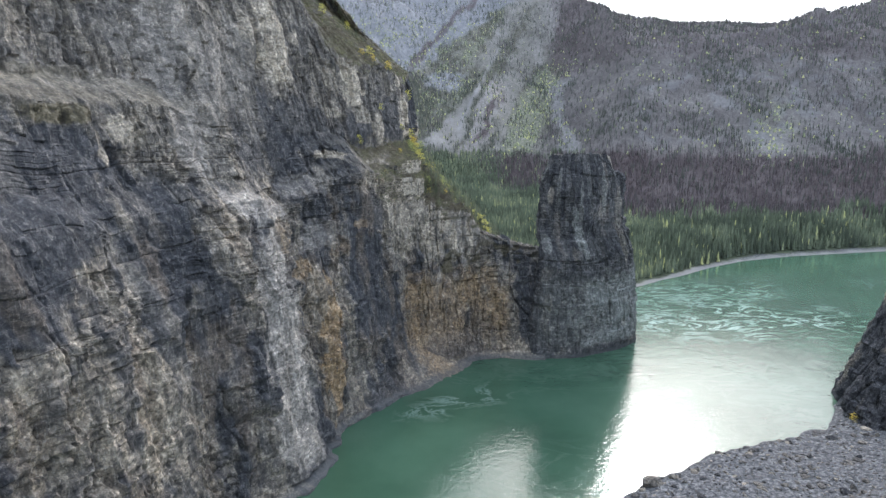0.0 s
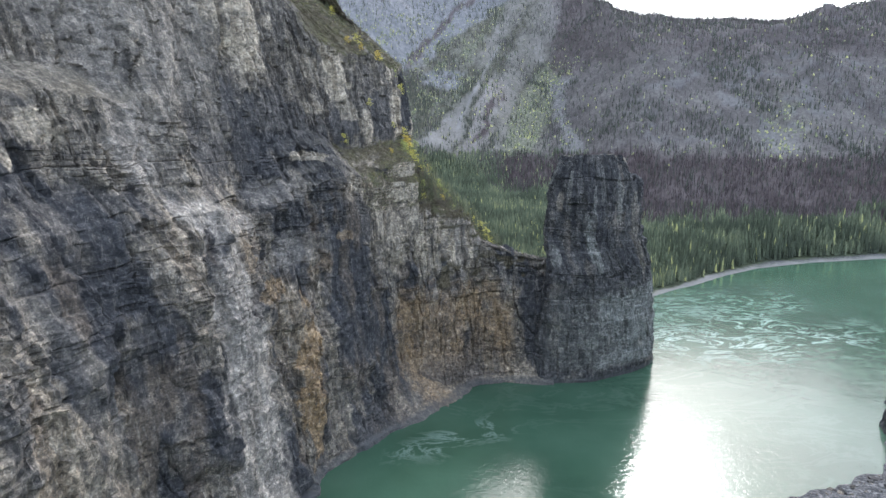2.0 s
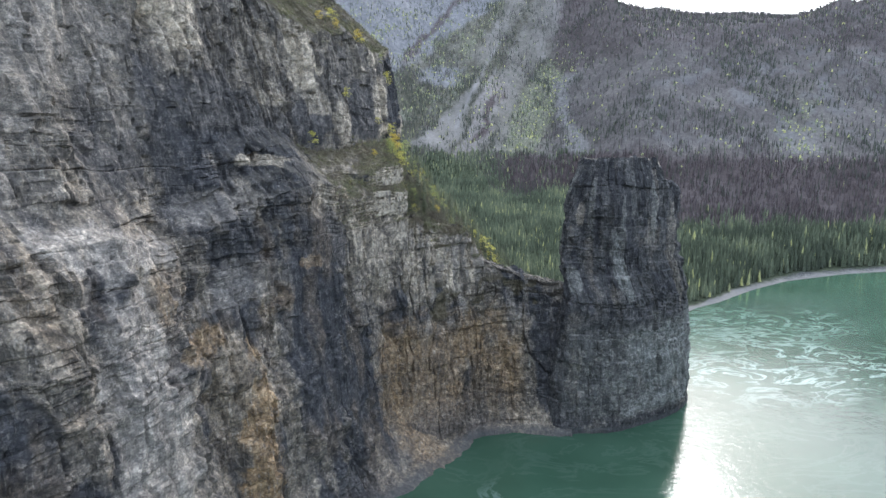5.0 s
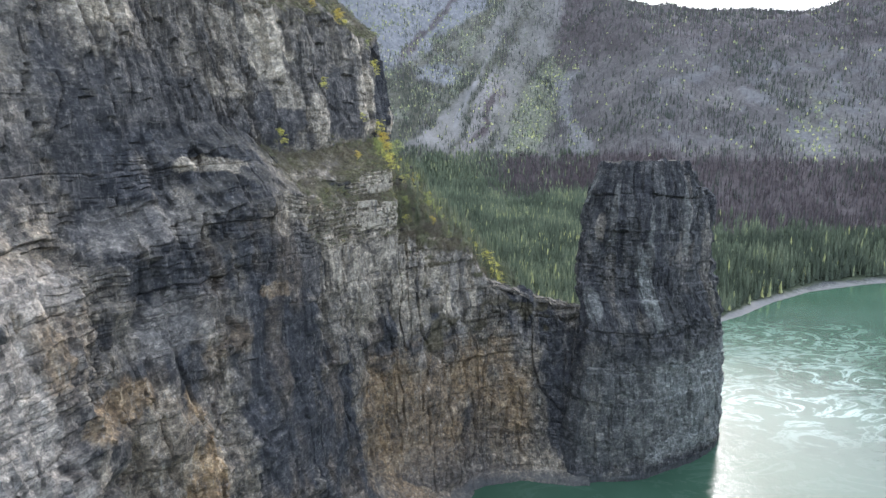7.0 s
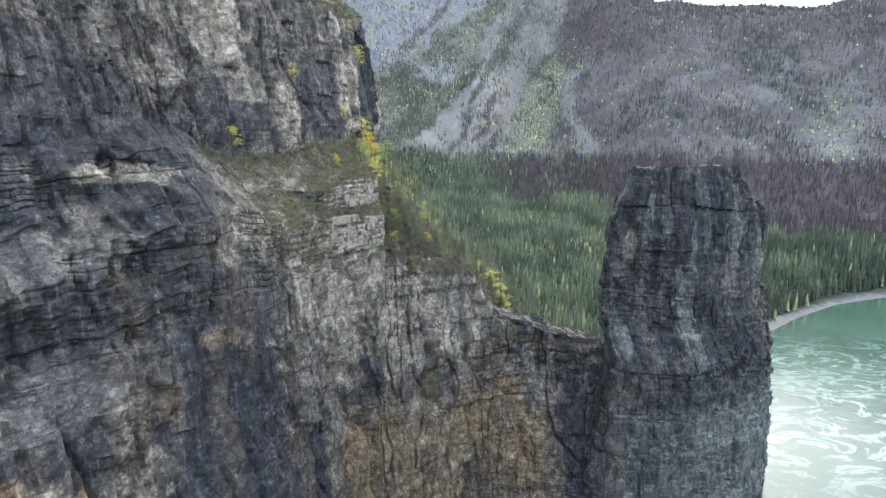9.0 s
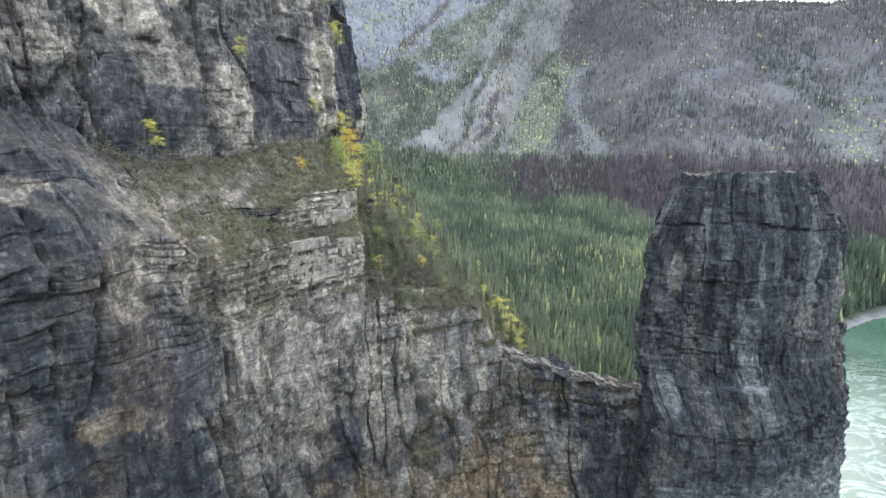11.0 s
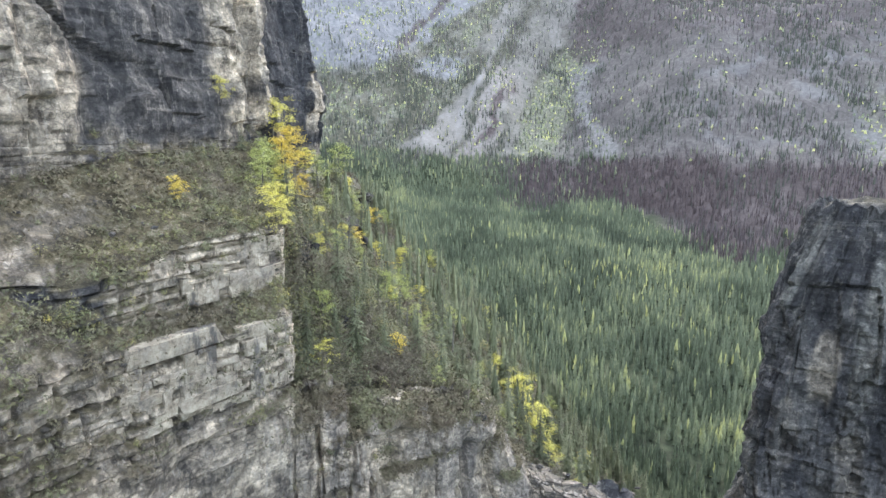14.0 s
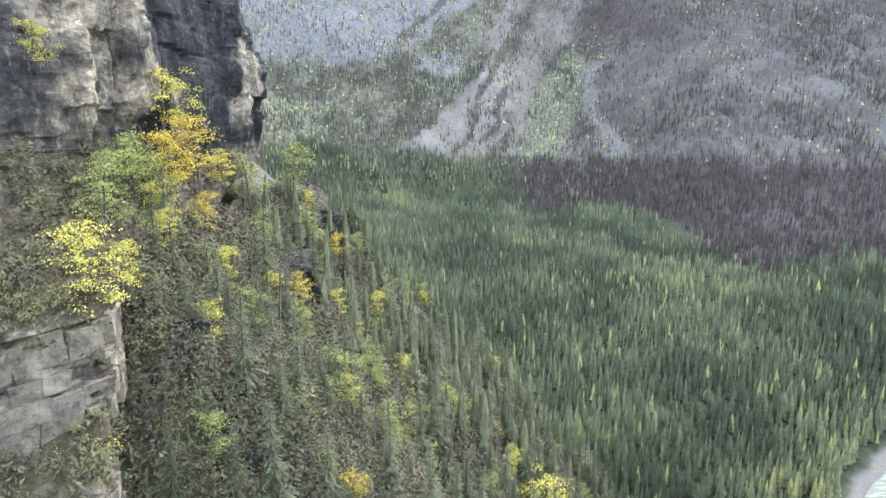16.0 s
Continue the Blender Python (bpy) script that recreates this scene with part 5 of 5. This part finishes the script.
    aspen("o", 151, 198, float(land(np.array([151.0]), np.array([198.0]))[0]) - 0.5, 3.2)
    for k in range(60):
        x, y = rng.uniform(-12, 32), rng.uniform(276, 335)
        z = float(land(np.array([x]), np.array([y]))[0])
        if 10 < z < 97:
            aspen("yggg"[rng.integers(4)], x, y, z, rng.uniform(1.4, 3.2))
    dead_tree(-35.2, 244.2, 99.9, 5.6, 1)
    for k, (x, y) in enumerate([(1.8, 282.5), (-3.2, 281.5), (3.6, 288.5), (-6.0, 285), (8, 291)]):
        dead_tree(x, y, float(land(np.array([x]), np.array([float(y)]))[0]) - 0.2, 5.5 + 0.6 * k, 10 + k)
    placed = 0
    while placed < 180:
        x, y = rng.uniform(-13, 44) if placed < 150 else rng.uniform(40, 78), rng.uniform(272, 345)
        z = float(land(np.array([x]), np.array([y]))[0])
        cy = np.interp(x, [c[0] for c in CREST], [c[1] for c in CREST])
        if z < 6 or y < cy + 3 or (x > 44 and y < 325) or rng.uniform() > 0.85 + 0.15 * (z < 80):
            continue
        spruce(x, y, z, rng.uniform(4.5, 8.5) + 1.2 * (z < 70))
        placed += 1
    for k in range(62):
        x, y = rng.uniform(-9, 16), rng.uniform(268, 298)
        z = float(land(np.array([x]), np.array([y]))[0])
        if z > 55 and y > np.interp(x, [c[0] for c in CREST], [c[1] for c in CREST]) + 2:
            if k % 5 == 2:
                aspen("g", x, y, z, rng.uniform(2.5, 4.5))
            else:
                spruce(x, y, z, rng.uniform(4.0, 8.0))
    for k in range(18):
        x, y = rng.uniform(-11, -1), rng.uniform(272, 284)
        z = float(land(np.array([x]), np.array([y]))[0])
        if z > 55:
            spruce(x, y, z, rng.uniform(3.0, 6.0))
    for x, y, z in [(-18.4, 282.5, 101), (-13, 282, 96), (-11.5, 277, 94), (-14, 284, 97), (-13.5, 300, 96)]:
        spruce(x, y, z, rng.uniform(3.5, 5.5))
    for k in spruces + sum(aspens.values(), []):
        for c in list(k.children):
            bpy.data.objects.remove(c)
        bpy.data.objects.remove(k)


plant_all()


def fill_slope():
    """The further spruces of the slope, too close-set to count."""
    rng = np.random.default_rng(77)
    x, y = rng.uniform(-13, 60, 900), rng.uniform(292, 352, 900)
    z = land(x, y)
    ok = (z > 6) & (z < 92) & ((x < 42) | (y > 326))
    x, y, z = x[ok][:320], y[ok][:320], z[ok][:320]
    n = len(x)
    tall = rng.uniform(4.5, 8.5, n)
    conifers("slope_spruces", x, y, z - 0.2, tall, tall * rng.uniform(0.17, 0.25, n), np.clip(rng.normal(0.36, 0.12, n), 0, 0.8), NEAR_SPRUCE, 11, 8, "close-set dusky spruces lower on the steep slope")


fill_slope()


# ---- scrub, stones ----
SCRUB = make_needles("scrub_leaves", [(0.0, (0.105, 0.084, 0.064)), (0.3, (0.14, 0.118, 0.078)), (0.55, (0.128, 0.128, 0.074)), (0.78, (0.185, 0.175, 0.08)), (0.92, (0.3, 0.25, 0.12)), (1.0, (0.5, 0.4, 0.09))])


def tangents(normal, rng):
    """Two directions across each leaf, which faces roughly along its normal."""
    normal = normal / (np.linalg.norm(normal, axis=1, keepdims=True) + 1e-6) + rng.normal(size=normal.shape) * 0.35
    a = np.cross(normal, rng.normal(size=normal.shape))
    a /= np.linalg.norm(a, axis=1, keepdims=True)
    b = np.cross(normal, a)
    return a, b / np.linalg.norm(b, axis=1, keepdims=True)


def build_scrub():
    """Low willow scrub and tufts over the ledges and the talus."""
    rng = np.random.default_rng(31)
    x = np.r_[rng.uniform(-15, 60, 8000), rng.uniform(-16, 10, 8000)]
    y = np.r_[rng.uniform(268, 350, 8000), rng.uniform(262, 296, 8000)]
    z = land(x, y)
    ok = (z > 8) & (rng.uniform(size=len(x)) < 0.4 + 0.6 * (z > 55))
    tal = np.stack([x, y, z], -1)[ok]
    at = np.vstack([LEDGE[0][:9000], LEDGE[1], tal])
    n, per = len(at), 18
    size = rng.uniform(0.22, 0.6, n) * np.where(rng.uniform(size=n) < 0.22, 1.9, 1.0)
    c = np.repeat(at, per, 0) + rng.normal(size=(n * per, 3)) * np.repeat(size, per)[:, None] * (1, 1, 0.55) + np.repeat(size, per)[:, None] * (0, 0, 0.45)
    a, b = tangents(c - np.repeat(at, per, 0) + (0, 0, 0.2), rng)
    s = np.clip(np.repeat(size, per) * rng.uniform(0.3, 0.7, n * per), 0.05, 0.22)[:, None]
    v = np.stack([c - a * s, c + b * s * 0.7, c + a * s], 1).reshape(-1, 3)
    patch = fbm(at[:, 0] / 5, at[:, 1] / 5, at[:, 2] / 5, 3, 77)
    tone = np.repeat(np.clip(rng.normal(0.36, 0.06, n) + 0.1 * (np.arange(n) < 9000) + 0.42 * patch, 0, 0.8), per * 3)
    ob = mesh_object("scrub", v, np.arange(n * per * 3).reshape(-1, 3), SCRUB, masks=dict(tone=tone))
    tagged(ob, "brown and olive low scrub on the rock ledges", "scrub", kind="stuff")


build_scrub()


def build_thicket():
    """Knee- to head-high bushes that hide most of the steep soil."""
    rng = np.random.default_rng(41)
    x = np.r_[rng.uniform(-15, 14, 1500), rng.uniform(-12, 6, 1000), rng.uniform(5, 45, 600)]
    y = np.r_[rng.uniform(266, 322, 1500), rng.uniform(268, 286, 1000), rng.uniform(284, 340, 600)]
    z = land(x, y)
    ok = z > 20
    at = np.vstack([np.stack([x, y, z], -1)[ok], LEDGE[0][11000:12300], LEDGE[1][:300]])
    led = LEDGE[0]
    plan = along(LOW, np.linspace(7.6, 10.6, 300))
    gap = np.min(np.hypot(led[:, None, 0] - plan[None, :, 0], led[:, None, 1] - plan[None, :, 1]), 1)
    lip = led[(gap < 4.5) & (led[:, 2] > 85)][:520]
    crag_foot = led[(led[:, 2] > 99) & (led[:, 2] < 106)][:420]
    at = np.vstack([at, lip, crag_foot])
    n, per = len(at), 110
    close = np.r_[np.zeros(1500, bool), np.ones(1000, bool), np.zeros(600, bool)][ok]
    at = np.vstack([at, np.repeat(at[:ok.sum()][close], 2, 0) + np.repeat(rng.normal(size=(close.sum(), 3)) * 0.35, 2, 0)])
    n = len(at)
    small = np.zeros(n, bool)
    small[:ok.sum()] = close
    small[-2 * close.sum():] = True
    ledge_ones = np.zeros(n, bool)
    ledge_ones[ok.sum():n - 2 * close.sum()] = True
    size = rng.uniform(0.4, 1.35, n)
    size[ledge_ones] *= 0.5
    size[small] *= rng.uniform(0.6, 1.15, small.sum())
    ball = rng.normal(size=(n * per, 3))
    ball /= np.linalg.norm(ball, axis=1, keepdims=True)
    ball *= rng.uniform(0.35, 1, (n * per, 1)) ** 0.3
    lumps = 1 + 0.7 * fbm(ball[:, 0] * 1.9 + np.repeat(at[:, 0], per), ball[:, 1] * 1.9 + np.repeat(at[:, 1], per), ball[:, 2] * 1.9, 2, 5)
    big = np.repeat(size, per)
    c = np.repeat(at, per, 0) + ball * (big * lumps)[:, None] * (1, 1, 1.1) + big[:, None] * (0, 0, 0.7)
    a, b = tangents(ball + (0, 0, 0.25), rng)
    s = rng.uniform(0.08, 0.22, (n * per, 1)) * (0.5 + 0.5 * np.clip(big, 0, 1))[:, None] * np.where(np.repeat(small | ledge_ones, per), 0.6, 1.0)[:, None]
    v = np.stack([c - a * s, c + b * s * 0.75, c + a * s], 1).reshape(-1, 3)
    patch = fbm(at[:, 0] / 3.5, at[:, 1] / 3.5, at[:, 2] / 3.5, 2, 78)
    tone = np.clip(0.42 + 0.4 * patch + rng.normal(0, 0.2, n), 0, 0.86) + 0.12 * (rng.uniform(size=n) < 0.05)
    tone = np.repeat(np.clip(np.repeat(tone, per) + rng.normal(0, 0.025, n * per), 0, 1), 3)
    ob = mesh_object("thicket", v, np.arange(n * per * 3).reshape(-1, 3), BUSH, masks=dict(tone=tone))
    tagged(ob, "brown, olive and grey-green bushes crowding the steep slope", "bushes", kind="stuff")


BUSH = make_needles("bush_leaves", [(0.0, (0.125, 0.107, 0.084)), (0.26, (0.192, 0.164, 0.116)), (0.48, (0.178, 0.168, 0.112)), (0.66, (0.185, 0.195, 0.118)), (0.8, (0.25, 0.255, 0.11)), (0.92, (0.36, 0.31, 0.13)), (1.0, (0.55, 0.46, 0.1))])
build_thicket()


def stones(name, at, size, mat, label):
    """Loose angular stones in one mesh."""
    rng = np.random.default_rng(len(at))
    bm = bmesh.new()
    bmesh.ops.create_icosphere(bm, subdivisions=1, radius=0.5)
    bm.verts.ensure_lookup_table()
    unit = np.array([v.co[:] for v in bm.verts])
    tri = np.array([[v.index for v in f.verts] for f in bm.faces])
    bm.free()
    n, k = len(at), len(unit)
    v = unit[None] * rng.uniform(0.7, 1.25, (n, k, 1)) * rng.uniform(0.6, 1.4, (n, 1, 3)) * (1, 1, 0.7)
    a = rng.uniform(0, 6.28, n)
    ca, sa = np.cos(a)[:, None], np.sin(a)[:, None]
    v = np.stack([v[..., 0] * ca - v[..., 1] * sa, v[..., 0] * sa + v[..., 1] * ca, v[..., 2]], -1) * np.asarray(size)[:, None, None] + np.asarray(at)[:, None]
    f = (tri[None] + (np.arange(n) * k)[:, None, None]).reshape(-1, 3)
    zero = np.zeros(n * k)
    masks = dict(turf=zero, rust=zero, fresh=zero + 0.3, dark=np.repeat(rng.uniform(0.3, 1, n), k), pale=np.repeat(0.5 * (rng.uniform(size=n) < 0.12), k), silt=zero)
    return tagged(mesh_object(name, v.reshape(-1, 3), f, mat, masks=masks), label, "stones", kind="stuff")


def build_stones():
    rng = np.random.default_rng(51)
    x, y = rng.uniform(46, 165, 9000), rng.uniform(90, 215, 9000)
    z = land(x, y)
    ok = z > 0.3
    stones("shore_stones", np.stack([x, y, z], -1)[ok], 0.25 + rng.pareto(3.0, ok.sum()).clip(0, 4) * 0.7, ROCK, "dark angular boulders and gravel on the shore")
    led = LEDGE[0][10000:10900]
    stones("ledge_stones", led, rng.uniform(0.15, 0.75, len(led)), ROCK, "pale loose blocks on the turf ledges")
    t = rng.uniform(2.0, 5.0, 300)
    c = along(CREST, t)
    c[:, 1] += rng.normal(0, 1.6, 300) - 0.5
    c[:, 2] += rng.uniform(-1.2, 0.2, 300)
    stones("saddle_stones", c, rng.uniform(0.3, 1.0, 300), ROCK, "jumbled grey blocks along the low saddle")
    x, y = rng.uniform(-14, 50, 700), rng.uniform(275, 345, 700)
    stones("talus_stones", np.stack([x, y, land(x, y)], -1), rng.uniform(0.25, 0.9, 700), ROCK, "grey talus blocks among the spruces")


build_stones()


def crest_slabs(spur):
    """Tilted slabs that break out along the saddle's crest."""
    rng = np.random.default_rng(58)
    shapes = [rock_block_mesh(k, ROCK) for k in range(20, 26)]
    for k in range(90):
        t = 2.6 + 2.3 * k / 90 + rng.uniform(-0.02, 0.02)
        x, y, z = along(CREST, np.array([t]))[0]
        ob = new("slab", shapes[k % 6])
        ob.matrix_basis = Matrix.LocRotScale((x + rng.normal(0, 0.4), y - 1.0 + rng.normal(0, 0.9), z - 0.5 + rng.uniform(-0.5, 0.5)), Euler((rng.uniform(-0.3, 0.3), 0.35 + rng.uniform(-0.25, 0.25), rng.uniform(-0.6, 0.6))), (rng.uniform(1.2, 3.2), rng.uniform(0.9, 2.0), rng.uniform(0.3, 0.8)))
        ob.parent = spur


crest_slabs(spur_thing)


def shore_boulder():
    bm = bmesh.new()
    bmesh.ops.create_icosphere(bm, subdivisions=4, radius=1.0)
    for v in bm.verts:
        k = 1 + 0.28 * noise.noise(v.co * 1.3) + 0.1 * noise.noise(v.co * 4)
        v.co = Vector((v.co.x * 3.4 * k, v.co.y * 2.3 * k, max(v.co.z * 1.9 * k, -1.2)))
    me = bpy.data.meshes.new("boulder")
    bm.to_mesh(me)
    bm.free()
    me.materials.append(ROCK)
    ob = new("boulder", me)
    ob.matrix_basis = pose(64, 160, 1.6, 0, 4, 25)
    tagged(ob, "large grey boulder at the water's edge of the shore", "boulder")


shore_boulder()


def rock_outcrop(x, y, z, size, seed):
    """A dark ledge of rock breaking through the slope."""
    bm = bmesh.new()
    bmesh.ops.create_icosphere(bm, subdivisions=5, radius=1.0)
    shift = Vector((seed * 3.1, seed * 1.7, 0))
    for v in bm.verts:
        c = v.co.copy()
        c = c * (0.55 + 0.45 / max(abs(c.x), abs(c.y), abs(c.z)))
        w = c + 0.25 * noise.noise_vector(c * 1.7 + shift)
        k = 1 + 0.2 * noise.cell(w * 1.9 + shift) + 0.16 * noise.cell(Vector((w.x * 4, w.y * 4, w.z * 2.2)) + shift) + 0.08 * noise.noise(c * 7 + shift)
        v.co = Vector((c.x * size[0] * k, c.y * size[1] * k, c.z * size[2] * (0.8 + 0.2 * k)))
    me = bpy.data.meshes.new("rock_outcrop")
    bm.to_mesh(me)
    bm.free()
    at = me.attributes.new("dark", "FLOAT", "POINT")
    at.data.foreach_set("value", np.full(len(me.vertices), 0.8, np.float32))
    me.materials.append(ROCK)
    ob = new("rock_outcrop", me)
    ob.matrix_basis = pose(x, y, z, 0, 0, 25 + 40 * seed)
    tagged(ob, "dark streaked rock outcrop among bushes on the slope", "rock", "outcrops on the slope")


for outcrop in ((-9, 300, 86.5, (5.5, 3.0, 4.6), 2), (-12.5, 322, 88.5, (6.5, 4.0, 5.0), 3), (4, 290, 70, (3.6, 2.4, 2.6), 5), (-9.8, 276.4, 89.0, (1.9, 1.4, 2.9), 7), (-5.9, 275.6, 82.0, (1.8, 1.4, 1.5), 8)):
    rock_outcrop(*outcrop)
